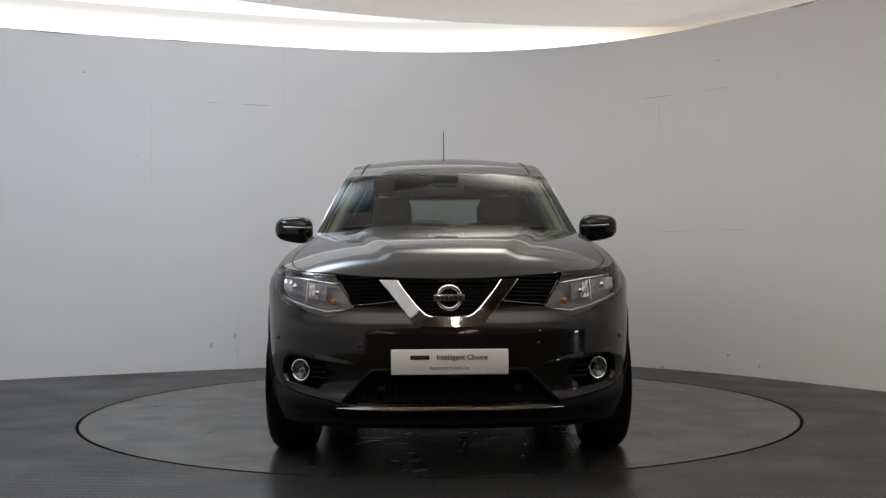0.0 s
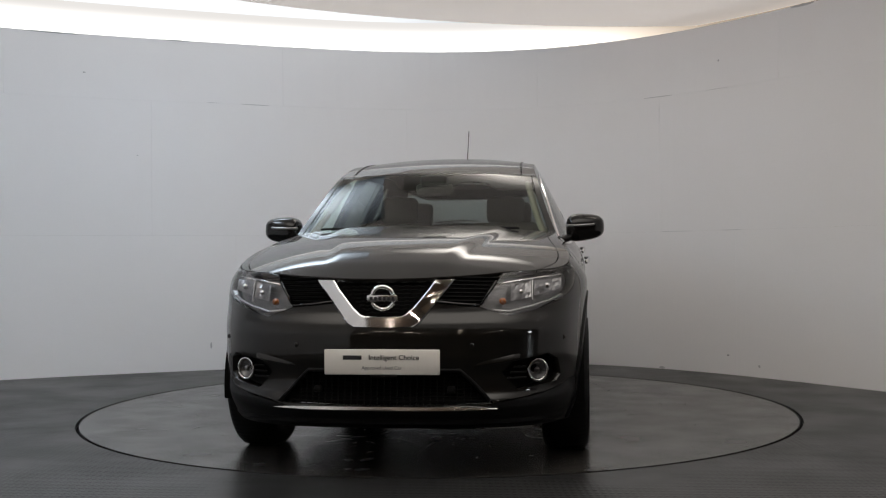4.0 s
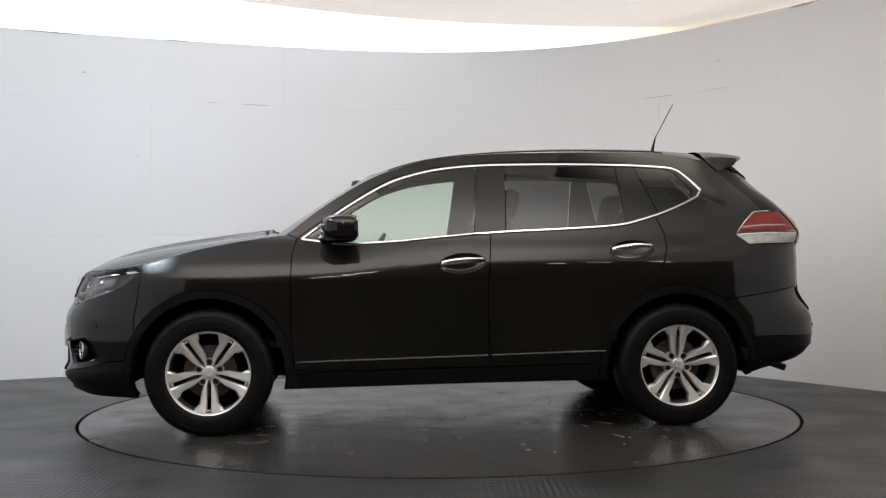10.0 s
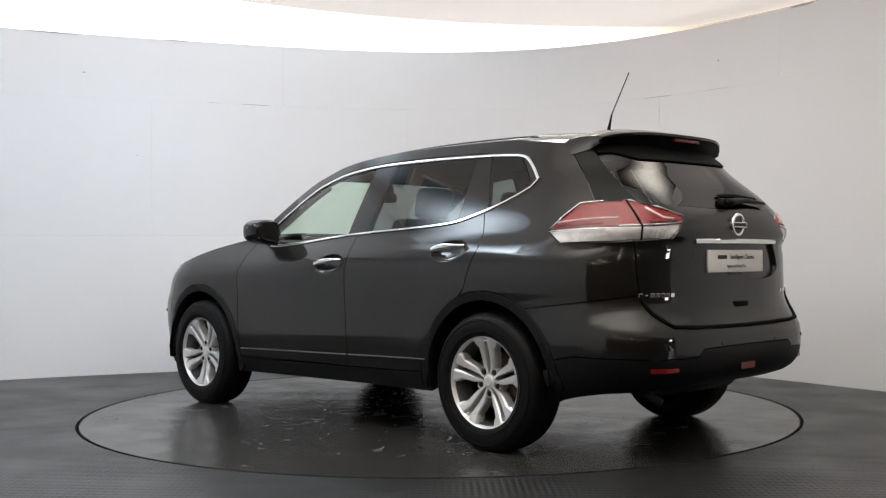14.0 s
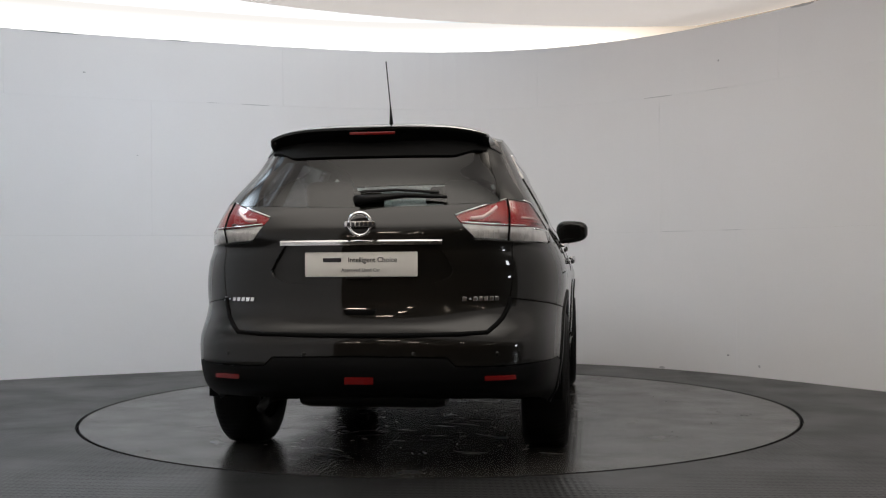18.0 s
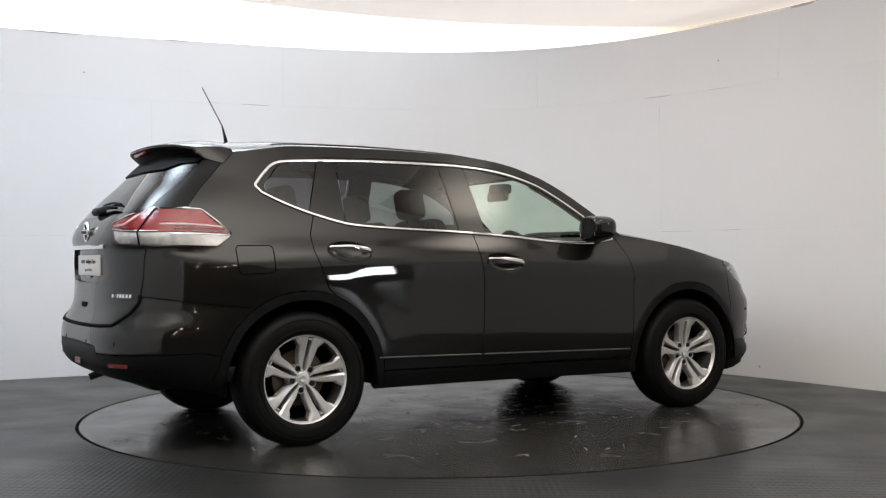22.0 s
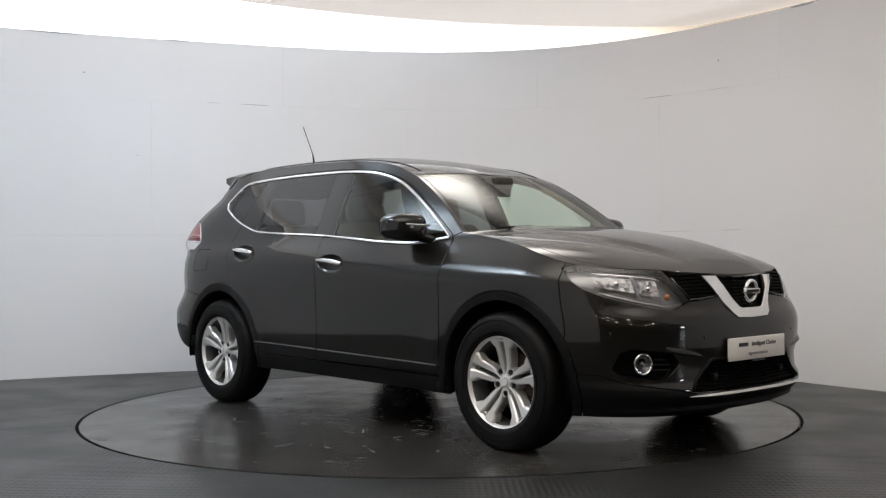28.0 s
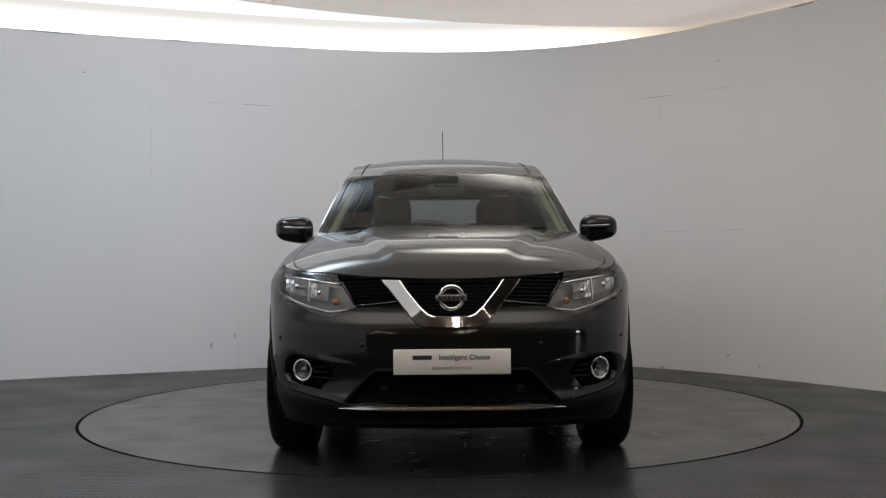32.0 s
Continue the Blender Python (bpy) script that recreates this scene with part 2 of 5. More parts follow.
def lathe(profile, steps=48, axis="x"):
    """A bmesh of a profile of (along, radius) turned round the x axis."""
    bm = bmesh.new()
    rings = []
    for k in range(steps):
        a = 2 * math.pi * k / steps
        rings.append([bm.verts.new((u, r * math.cos(a), r * math.sin(a))) for u, r in profile])
    for k in range(steps):
        p, q = rings[k], rings[(k + 1) % steps]
        for i in range(len(profile) - 1):
            bm.faces.new((p[i], p[i + 1], q[i + 1], q[i]))
    bmesh.ops.remove_doubles(bm, verts=bm.verts, dist=1e-5)
    bmesh.ops.recalc_face_normals(bm, faces=bm.faces)
    return bm


# ---- the studio ----
RING = 2.262
WALL_TOP = 2.93


def wall_radius(a):
    return 4.41 + 0.154 * math.cos(2 * a) - 0.165 * math.sin(2 * a) + 0.08 * math.cos(4 * a) - 0.252 * math.sin(4 * a)


WALL_C = (-0.4, -1.3)


def wall_point(a, off=0.0):
    r = wall_radius(a) + off
    return (WALL_C[0] + r * math.cos(a), WALL_C[1] + r * math.sin(a))


def build_studio():
    a0, a1, n = radians(-27), radians(252), 190
    angles = [a0 + (a1 - a0) * i / n for i in range(n + 1)]
    # the curved wall: a frame with thickness, and white boards on it with hairline joints
    vs, fs = [], []
    for a in angles:
        for off, z in ((0.013, 0), (0.013, WALL_TOP - 0.004), (0.07, WALL_TOP - 0.004), (0.07, 0)):
            vs.append((*wall_point(a, off), z))
    for i in range(n):
        for k in range(4):
            fs.append((i * 4 + k, i * 4 + (k + 1) % 4, i * 4 + 4 + (k + 1) % 4, i * 4 + 4 + k))
    fs += [(3, 2, 1, 0), tuple(n * 4 + k for k in range(4))]
    w = mesh_object("wall_curved", vs, fs, JOINT, smooth=False)
    tagged(w, "curved white painted studio wall with faint board joints", "wall", kind="structure")
    lo, hi = math.degrees(a0), math.degrees(a1)
    for z0, z1, first in ((0.0, 1.2, 110.0), (1.2, 2.385, 120.0), (2.385, WALL_TOP, 104.0)):
        cuts = sorted([lo, hi] + [first + 31.4 * k for k in range(-7, 9) if lo + 3 < first + 31.4 * k < hi - 3])
        for d0, d1 in zip(cuts, cuts[1:]):
            k = max(4, int((d1 - d0) / 1.6))
            vs, fs = [], []
            g = 0.008
            for i in range(k + 1):
                a = radians(d0 + g + (d1 - d0 - 2 * g) * i / k)
                for off, z in ((0.0, z0 + 0.0006), (0.0, z1 - 0.0006), (0.012, z1 - 0.0006), (0.012, z0 + 0.0006)):
                    vs.append((*wall_point(a, off), z))
            for i in range(k):
                for q in range(4):
                    fs.append((i * 4 + q, i * 4 + (q + 1) % 4, i * 4 + 4 + (q + 1) % 4, i * 4 + 4 + q))
            fs += [(3, 2, 1, 0), tuple(k * 4 + q for q in range(4))]
            mesh_object("board", vs, fs, WHITE_WALL, w, smooth=False)
    # scuffs along the joints, and grey painted for shaded slots at the top edge: (degrees, degrees, height, height,
    # thickness)
    for d0, d1, z0, z1, h in ((109.2, 105.8, 2.387, 2.383, 0.006), (59.2, 55.5, 2.384, 2.386, 0.006), (113.5, 112.0, 2.39, 2.388, 0.003), (51, 48, 2.384, 2.387, 0.003), (49, 46.5, 1.2, 1.2, 0.004), (57, 53, 1.201, 1.2, 0.003),
                             (133.5, 128.0, 2.925, 2.922, 0.014), (118.6, 115.6, 2.926, 2.925, 0.012), (39.5, 36.5, 2.925, 2.925, 0.02), (103.5, 100, 2.926, 2.926, 0.006), (110.3, 110.1, 0.3, 0.3, 0.05), (113.2, 113.0, 0.22, 0.22, 0.06), (127.5, 127.2, 2.60, 2.60, 0.012), (121.7, 121.5, 1.9, 1.9, 0.01), (49.4, 49.2, 2.62, 2.62, 0.02), (48.5, 48.2, 0.16, 0.16, 0.02), (44.3, 44.0, 0.09, 0.09, 0.02), (57.5, 56.8, 0.012, 0.012, 0.02)):
        vs, fs = [], []
        for i in range(7):
            a = radians(d0 + (d1 - d0) * i / 6)
            z = z0 + (z1 - z0) * i / 6
            t = h * (0.35 + 0.65 * math.sin(math.pi * (i + 0.5) / 7)) / 2
            vs += [(*wall_point(a, -0.0015), z - t), (*wall_point(a, -0.0015), z + t)]
        for i in range(6):
            fs.append((2 * i, 2 * i + 2, 2 * i + 3, 2 * i + 1))
        mesh_object("scuff", vs, fs, SCUFF_AND_SLOT, w, smooth=False)
    # floor with a round hole for the turntable
    vs, fs = [], []
    m = 160
    for i in range(m):
        a = 2 * math.pi * i / m
        for r in (RING + 0.01, 3.2):
            vs.append((r * math.cos(a), r * math.sin(a), 0))
        k = 14.0 / max(abs(math.cos(a)), abs(math.sin(a)))
        vs.append((k * math.cos(a), k * math.sin(a) - 7.0, 0))
        vs.append(((RING + 0.01) * math.cos(a), (RING + 0.01) * math.sin(a), -0.03))
    for i in range(m):
        j = (i + 1) % m
        fs += [(i * 4, i * 4 + 1, j * 4 + 1, j * 4), (i * 4 + 1, i * 4 + 2, j * 4 + 2, j * 4 + 1), (i * 4 + 3, i * 4, j * 4, j * 4 + 3)]
    f = mesh_object("floor", vs, fs, FLOOR, smooth=False)
    tagged(f, "dark grey studded rubber studio floor", "floor", kind="structure")
    # pit below the slot
    bm = bmesh.new()
    bmesh.ops.create_circle(bm, cap_ends=True, segments=64, radius=RING + 0.3, matrix=Matrix.Translation((0, 0, -0.032)))
    tagged(part("floor_pit", bm, VOID), "black slot round the turntable", "floor", kind="structure")
    # upper ceiling of the light trough, and the lower round soffit, both with added glow
    cn = 96
    for name, pts, z0, z1, mat, lab in (
            ("ceiling", [(x, max(-6.1, y)) for x, y in (wall_point(2 * math.pi * i / cn, 0.45) for i in range(cn))], 3.3, 3.36, CEILING_WASH, "white ceiling of the light trough with an added, fading glow"),
            ("ceiling_soffit", [(1.9 + 6.1 * math.cos(2 * math.pi * i / cn), max(-6.1, -3.55 + 6.1 * math.sin(2 * math.pi * i / cn))) for i in range(cn)], 3.045, 3.1, CEILING, "round cream soffit with an added glow, below the ceiling")):
        vs, fs = [], []
        for x, y in pts:
            vs += [(x, y, z0), (x, y, z1)]
        fs.append(tuple(2 * i for i in range(cn))[::-1])
        fs.append(tuple(2 * i + 1 for i in range(cn)))
        for i in range(cn):
            j = (i + 1) % cn
            fs.append((2 * i, 2 * j, 2 * j + 1, 2 * i + 1))
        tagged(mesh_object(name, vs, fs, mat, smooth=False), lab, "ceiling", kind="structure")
    # unseen light panels added in the soffit, along the wall and over the open end
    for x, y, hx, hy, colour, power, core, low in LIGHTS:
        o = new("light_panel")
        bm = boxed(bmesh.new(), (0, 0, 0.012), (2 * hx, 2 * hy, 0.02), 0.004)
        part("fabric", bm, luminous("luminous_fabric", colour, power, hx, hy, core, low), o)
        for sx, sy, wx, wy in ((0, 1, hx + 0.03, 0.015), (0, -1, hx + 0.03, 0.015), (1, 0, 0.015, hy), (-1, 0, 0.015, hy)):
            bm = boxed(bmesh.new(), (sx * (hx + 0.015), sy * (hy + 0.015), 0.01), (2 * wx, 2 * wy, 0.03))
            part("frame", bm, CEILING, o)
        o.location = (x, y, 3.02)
        tagged(o, "large soft light panel added to the soffit, out of view", "ceiling light", "panels of the soffit")
    # cove lights: segments above the wall, the wash on the cove painted into their glow
    for d0, d1, mat, lab in COVES:
        arc_light("cove_light", wall_point, d0, d1, 0.4, 0.03, WALL_TOP - 0.04, 3.29, mat, lab, "cove lights above the wall")


def arc_light(name, curve, d0, d1, off, deep, z0, z1, mat, lab, group):
    """A bent strip light: a glowing diffuser in a slim white tray."""
    k = 10
    o = new(name)
    for piece, a0, b0, lo, hi, m in (("diffuser", off, off + deep, z0, z1, mat), ("tray", off + deep * 1.05, off + deep * 1.4, z0, z1, TROUGH)):
        vs, fs = [], []
        for i in range(k + 1):
            a = radians(d0 + (d1 - d0) * i / k)
            for r, z in ((a0, lo), (a0, hi), (b0, hi), (b0, lo)):
                vs.append((*curve(a, r), z))
        for i in range(k):
            for q in range(4):
                fs.append((i * 4 + q, i * 4 + 4 + q, i * 4 + 4 + (q + 1) % 4, i * 4 + (q + 1) % 4))
        fs += [(0, 1, 2, 3), tuple(k * 4 + q for q in range(4))[::-1]]
        mesh_object(piece, vs, fs, m, o, smooth=False)
    tagged(o, lab, "cove light", group)


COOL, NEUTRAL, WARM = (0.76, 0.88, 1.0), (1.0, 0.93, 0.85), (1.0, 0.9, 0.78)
# Added to light the walls; some stand where the car's glass reflects brightness.
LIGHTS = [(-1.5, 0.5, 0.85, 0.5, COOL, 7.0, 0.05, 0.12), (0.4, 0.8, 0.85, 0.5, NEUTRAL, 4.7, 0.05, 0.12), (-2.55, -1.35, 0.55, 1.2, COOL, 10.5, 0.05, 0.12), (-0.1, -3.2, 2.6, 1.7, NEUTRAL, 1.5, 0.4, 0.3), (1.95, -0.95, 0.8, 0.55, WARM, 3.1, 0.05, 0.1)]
COVES = [(d, d + 24, COVE, "cove light strip with its upward fade and warm end painted in") for d in (36, 60, 84, 108, 132)]


def build_hall():
    specs = [("wall_hall_back", (0, -21.0, 3.2), (28, 0.2, 6.4)), ("wall_hall_front", (0, 7.0, 3.2), (28, 0.2, 6.4)),
             ("wall_hall_side", (-14.0, -7.0, 3.2), (0.2, 27.7, 6.4)), ("wall_hall_side", (14.0, -16.05, 3.2), (0.2, 9.7, 6.4)), ("wall_hall_side", (14.0, -1.5, 3.2), (0.2, 16.8, 6.4)), ("wall_hall_side", (14.0, -10.55, 4.82), (0.2, 1.3, 3.16)), ("wall_hall_side", (14.0, -10.55, 0.8), (0.2, 1.3, 1.6)),
             ("ceiling_hall", (0, -7, 6.5), (28.2, 28.2, 0.2))]
    for name, c, s in specs:
        bm = bmesh.new()
        boxed(bm, c, s)
        tagged(part(name, bm, HALL), "dim painted wall of the hall behind the studio" if "wall" in name else "dark ceiling of the hall", "wall" if "wall" in name else "ceiling", kind="structure")
    bm = boxed(bmesh.new(), (14.6, -10.55, 2.4), (0.05, 2.6, 2.4))
    tagged(part("backdrop", bm, DAYLIGHT), "bright daylight outside a small hall window", "backdrop", kind="structure")
    for x in (-6.6, -3.7, 0.7, 6.3):
        for j in range(3):
            bm = bmesh.new()
            boxed(bm, (0, 0, 0), (0.5, 0.12, 0.06), 0.01)
            o = new("hall_lamp")
            part("tube", bm, HALL_LAMP, o)
            bm = bmesh.new()
            boxed(bm, (0, 0, 0.05), (0.9, 0.18, 0.04), 0.01)
            part("tray", bm, HALL, o)
            for k in (-0.4, 0.4):
                part("rod", tube([(k, 0, 0.05), (k, 0, 1.0)], 0.008, 6), HALL, o)
            o.location = (x, -18.6 + j * 3.1, 5.4)
            tagged(o, "small fluorescent lamp hanging in the hall", "ceiling lamp", "lamps of the hall")


build_studio()
build_hall()
table = new("turntable")
tagged(table, "round dark rubber turntable flush with the floor", "turntable")


def build_turntable():
    bm = bmesh.new()
    bmesh.ops.create_cone(bm, cap_ends=True, segments=160, radius1=RING - 0.008, radius2=RING - 0.008, depth=0.025, matrix=Matrix.Translation((0, 0, -0.0125)))
    part("deck", bm, DECK, table)
    ring = [((RING - 0.01) * math.cos(a), (RING - 0.01) * math.sin(a), 0.0) for a in np.linspace(0, 2 * math.pi, 120, endpoint=False)]
    part("rim_strip", tube(ring, 0.002, 6, closed=True), RUBBER, table, "black rubber edge strip", smooth=True)
    # flakes of torn tape and dried splashes
    rnd = random.Random(5)
    bm = bmesh.new()
    for k in range(280):
        r, a = 0.3 + 1.5 * rnd.random(), rnd.random() * 2 * math.pi
        c = Vector((r * math.cos(a), r * math.sin(a), 0.0012))
        d = rnd.random() * math.pi
        length, wide = 0.012 + 0.085 * rnd.random() ** 3, 0.002 + 0.006 * rnd.random()
        bend = rnd.uniform(-0.5, 0.5)
        row = []
        for i in range(6):
            t = i / 5 - 0.5
            p = c + Matrix.Rotation(d + bend * t, 3, "Z") @ Vector((t * length * 2, 0, 0.002 * rnd.random()))
            q = Matrix.Rotation(d + bend * t, 3, "Z") @ Vector((0, wide * (1 - (2 * t) ** 2) ** 0.5 * (0.6 + 0.4 * rnd.random()) + 0.0005, 0))
            row.append((bm.verts.new(p - q), bm.verts.new(p + q)))
        for u, v in zip(row, row[1:]):
            bm.faces.new((u[0], v[0], v[1], u[1]))
    tagged(part("flakes", bm, FLAKE, table, "pale flakes and dried splashes"), kind="stuff")


build_turntable()

# ---- the car ----
car = new("car")
tagged(car, "dark olive-brown family off-road car parked on the turntable", "car")

Y0F, Y0R, HALF = -1.45, 1.30, math.pi / 2
WHEELS = ((-1.388, "front"), (1.318, "rear"))


class Curve:
    """A smooth function through a few keys, flat beyond them."""

    def __init__(self, *keys):
        self.x = np.array([k[0] for k in keys], float)
        self.y = np.array([k[1] for k in keys], float)
        h = np.diff(self.x)
        d = np.diff(self.y) / h
        m = np.zeros(len(keys))
        m[1:-1] = np.where(d[:-1] * d[1:] > 0, 2 * d[:-1] * d[1:] / np.where(d[:-1] + d[1:] == 0, 1, d[:-1] + d[1:]), 0)
        m[0], m[-1] = d[0], d[-1]
        self.m = m

    def __call__(self, v):
        v = np.clip(np.asarray(v, float), self.x[0], self.x[-1])
        i = np.clip(np.searchsorted(self.x, v) - 1, 0, len(self.x) - 2)
        h = self.x[i + 1] - self.x[i]
        t = (v - self.x[i]) / h
        return ((1 + 2 * t) * (1 - t) ** 2 * self.y[i] + t * (1 - t) ** 2 * h * self.m[i] + t * t * (3 - 2 * t) * self.y[i + 1] + t * t * (t - 1) * h * self.m[i + 1])


def smooth01(v, a, b):
    t = np.clip((np.asarray(v, float) - a) / (b - a), 0, 1)
    return t * t * (3 - 2 * t)


WIDTH = Curve((0.2, 0.83), (0.3, 0.866), (0.37, 0.883), (0.42, 0.8865), (0.45, 0.8905), (0.5, 0.8958), (0.56, 0.8982), (0.64, 0.9), (0.76, 0.9035), (0.88, 0.908), (0.95, 0.902), (1.0, 0.888), (1.05, 0.866), (1.1, 0.838), (1.15, 0.814), (1.25, 0.768), (1.4, 0.692), (1.55, 0.612), (1.62, 0.575), (1.66, 0.552))
WAIST = Curve((-1.5, 0.09), (-0.87, 0.076), (-0.4, 0.03), (0.0, 0.006), (0.4, 0.0), (1.3, 0.0))
NOSE = Curve((0.2, -2.17), (0.26, -2.265), (0.325, -2.315), (0.35, -2.312), (0.395, -2.285), (0.45, -2.283), (0.55, -2.30), (0.64, -2.302), (0.69, -2.29), (0.75, -2.258), (0.84, -2.238), (0.92, -2.206), (1.0, -2.12))
TAIL = Curve((0.2, 1.93), (0.3, 2.02), (0.33, 2.09), (0.36, 2.19), (0.4, 2.258), (0.45, 2.293), (0.52, 2.306), (0.6, 2.304), (0.65, 2.291), (0.69, 2.272), (0.74, 2.257), (0.81, 2.248), (0.9, 2.246), (1.0, 2.25), (1.09, 2.247), (1.177, 2.22), (1.268, 2.15), (1.352, 2.08), (1.43, 2.005), (1.508, 1.93), (1.62, 1.82))
HOOD_Z = Curve((-2.26, 0.868), (-2.232, 0.886), (-2.17, 0.927), (-2.08, 0.978), (-1.91, 1.039), (-1.73, 1.081), (-1.55, 1.111), (-1.38, 1.134), (-1.23, 1.153), (-1.07, 1.171), (-0.9, 1.187))
HOOD_DROP = Curve((-2.3, 0.16), (-2.1, 0.13), (-1.77, 0.107), (-1.4, 0.078), (-0.95, 0.064))
ROOF_Z = Curve((-0.48, 1.506), (-0.29, 1.567), (-0.1, 1.609), (0.13, 1.645), (0.46, 1.675), (0.83, 1.686), (1.2, 1.683), (1.44, 1.675), (1.77, 1.65), (1.97, 1.6))
ROOF_EDGE = Curve((-0.40, 1.49), (-0.2, 1.556), (0.0, 1.591), (0.3, 1.614), (0.8, 1.624), (1.2, 1.62), (1.5, 1.597), (1.9, 1.57), (2.9, 1.59))
PILLAR = Curve((-0.97, 1.118), (-0.77, 1.272), (-0.6, 1.385), (-0.47, 1.458), (-0.40, 1.49))
BOTTOM = Curve((-3.1, 0.225), (-1.9, 0.215), (-1.0, 0.25), (0.9, 0.27), (1.75, 0.26), (2.1, 0.335), (2.9, 0.345))


def hood_height(x, y):
    """A raised middle between two creases that run in towards the nose."""
    x = np.abs(x)
    crease = 0.25 + 0.19 * smooth01(y, -2.2, -1.1)
    step = 0.016 * smooth01(y, -2.25, -1.8)
    return HOOD_Z(y) - step * smooth01(x, crease - 0.02, crease + 0.085) - (HOOD_DROP(y) - step) * (x / 0.8) ** 3.0


def side(s, z):
    """The skin of the car's left half: s runs round it from the nose's middle past y along the flank to the tail's middle, z is the height."""
    s, z = np.asarray(s, float), np.asarray(z, float)
    y0 = np.clip(s, Y0F, Y0R)
    w = WIDTH(z) - WAIST(y0) * smooth01(z, 0.85, 1.12)
    for hub, _ in WHEELS:
        d = np.hypot(y0 - hub, z - 0.345)
        w = w + 0.006 * np.exp(-((d - 0.5) / 0.1) ** 2)
    w = w + 0.004 * np.exp(-((z - (0.95 + 0.045 * y0)) / 0.07) ** 2) * smooth01(y0, -1.4, -0.8)
    psi = np.clip(np.where(s < 0, Y0F - s, s - Y0R), 0, HALF)
    n = np.where(s < 0, 3.0 - 0.55 * smooth01(z, 0.65, 0.95), 3.25 + 1.25 * smooth01(z, 1.03, 1.13) - 1.3 * smooth01(z, 1.24, 1.45) + 0.95 * (1 - smooth01(z, 0.58, 0.78)))
    cp, sp = np.cos(psi), np.sin(psi)
    r = 1 / (np.abs(cp) ** n + np.abs(sp) ** n) ** (1 / n)
    a = np.where(s < 0, NOSE(z) - Y0F, TAIL(z) - Y0R)
    x = w * r * np.maximum(cp, 0)
    y = np.where(psi > 0, y0 + a * r * sp, y0)
    return np.stack([x, y, z], -1)


def s_of_x(x, z, rear=False):
    """Where on the nose (or tail) the skin stands x from the middle, at the height z."""
    e = HALF * np.linspace(0, 1, 400)
    ss = Y0R + e if rear else Y0F - e
    xs = side(ss, np.full(400, z))[:, 0]
    return float(np.interp(-x, -xs, ss))


def s_of_y(y, z):
    if Y0F <= y <= Y0R:
        return y
    e = HALF * np.linspace(0, 1, 400)
    ss = Y0R + e if y > 0 else Y0F - e
    ys = np.abs(side(ss, np.full(400, z))[:, 1])
    return float(np.interp(abs(y), np.maximum.accumulate(ys), ss))


def flank(*pts):
    return [(s_of_y(y, z), z) for y, z in pts]


def face_on(rear, *pts):
    return [(s_of_x(x, z, rear), z) for x, z in pts]


def top_of(s):
    """Height of the skin's upper edge."""
    if s >= -0.40:
        return float(ROOF_EDGE(s))
    if s >= -0.97:
        return float(PILLAR(s))
    zz = np.linspace(0.8, 1.25, 901)
    p = side(np.full(901, s), zz)
    over = zz - hood_height(p[:, 0], p[:, 1])
    k = max(int(np.argmax(over > 0)), 1)
    return float(zz[k - 1] - 0.0005 * over[k - 1] / (over[k] - over[k - 1]))


def ring_of(cy, cz, r, a0, a1, n=26):
    return [(cy + r * math.cos(radians(a0 + (a1 - a0) * i / n)), cz + r * math.sin(radians(a0 + (a1 - a0) * i / n))) for i in range(n + 1)]


def inside(poly, x, y):
    c, j = False, len(poly) - 1
    for i in range(len(poly)):
        xi, yi = poly[i]
        xj, yj = poly[j]
        if (yi > y) != (yj > y) and x < (xj - xi) * (y - yi) / (yj - yi) + xi:
            c = not c
        j = i
    return c


def swept(keys, n=6):
    """A denser smooth line through a few points."""
    pts = np.array(keys, float)
    t = np.r_[0, np.cumsum(np.hypot(*np.diff(pts, axis=0).T))]
    fx, fy = Curve(*zip(t, pts[:, 0])), Curve(*zip(t, pts[:, 1]))
    tt = np.concatenate([np.linspace(t[i], t[i + 1], n, endpoint=False) for i in range(len(t) - 1)] + [[t[-1]]])
    return list(zip(fx(tt), fy(tt)))


# lines on the flank (y, height)
CHROME_LOW = swept([(-0.87, 1.10), (-0.62, 1.072), (-0.36, 1.082), (-0.07, 1.108), (0.33, 1.137), (0.67, 1.152), (0.98, 1.172), (1.19, 1.222), (1.37, 1.287), (1.49, 1.345)], 4)
CHROME_TOP = swept([(1.52, 1.385), (1.455, 1.455), (1.385, 1.51), (1.33, 1.524), (1.06, 1.539), (0.71, 1.545), (0.29, 1.541), (0.12, 1.533), (-0.08, 1.51), (-0.32, 1.447), (-0.46, 1.378), (-0.69, 1.232), (-0.87, 1.10)], 4)
DOOR_FRONT = [(-0.885, 1.118), (-0.905, 1.08), (-0.925, 1.0), (-0.93, 0.86), (-0.93, 0.6), (-0.915, 0.36)]
DOOR_MIDDLE = [(0.262, 1.56), (0.238, 1.3), (0.222, 1.14), (0.208, 1.0), (0.195, 0.85), (0.195, 0.6), (0.205, 0.36)]
DOOR_REAR = [(1.085, 1.56), (1.15, 1.38), (1.215, 1.225), (1.255, 1.12), (1.255, 1.03), (1.225, 0.95), (1.185, 0.83)]


HANDLES = (("front", 0.045, 0.965), ("rear", 1.045, 1.033))


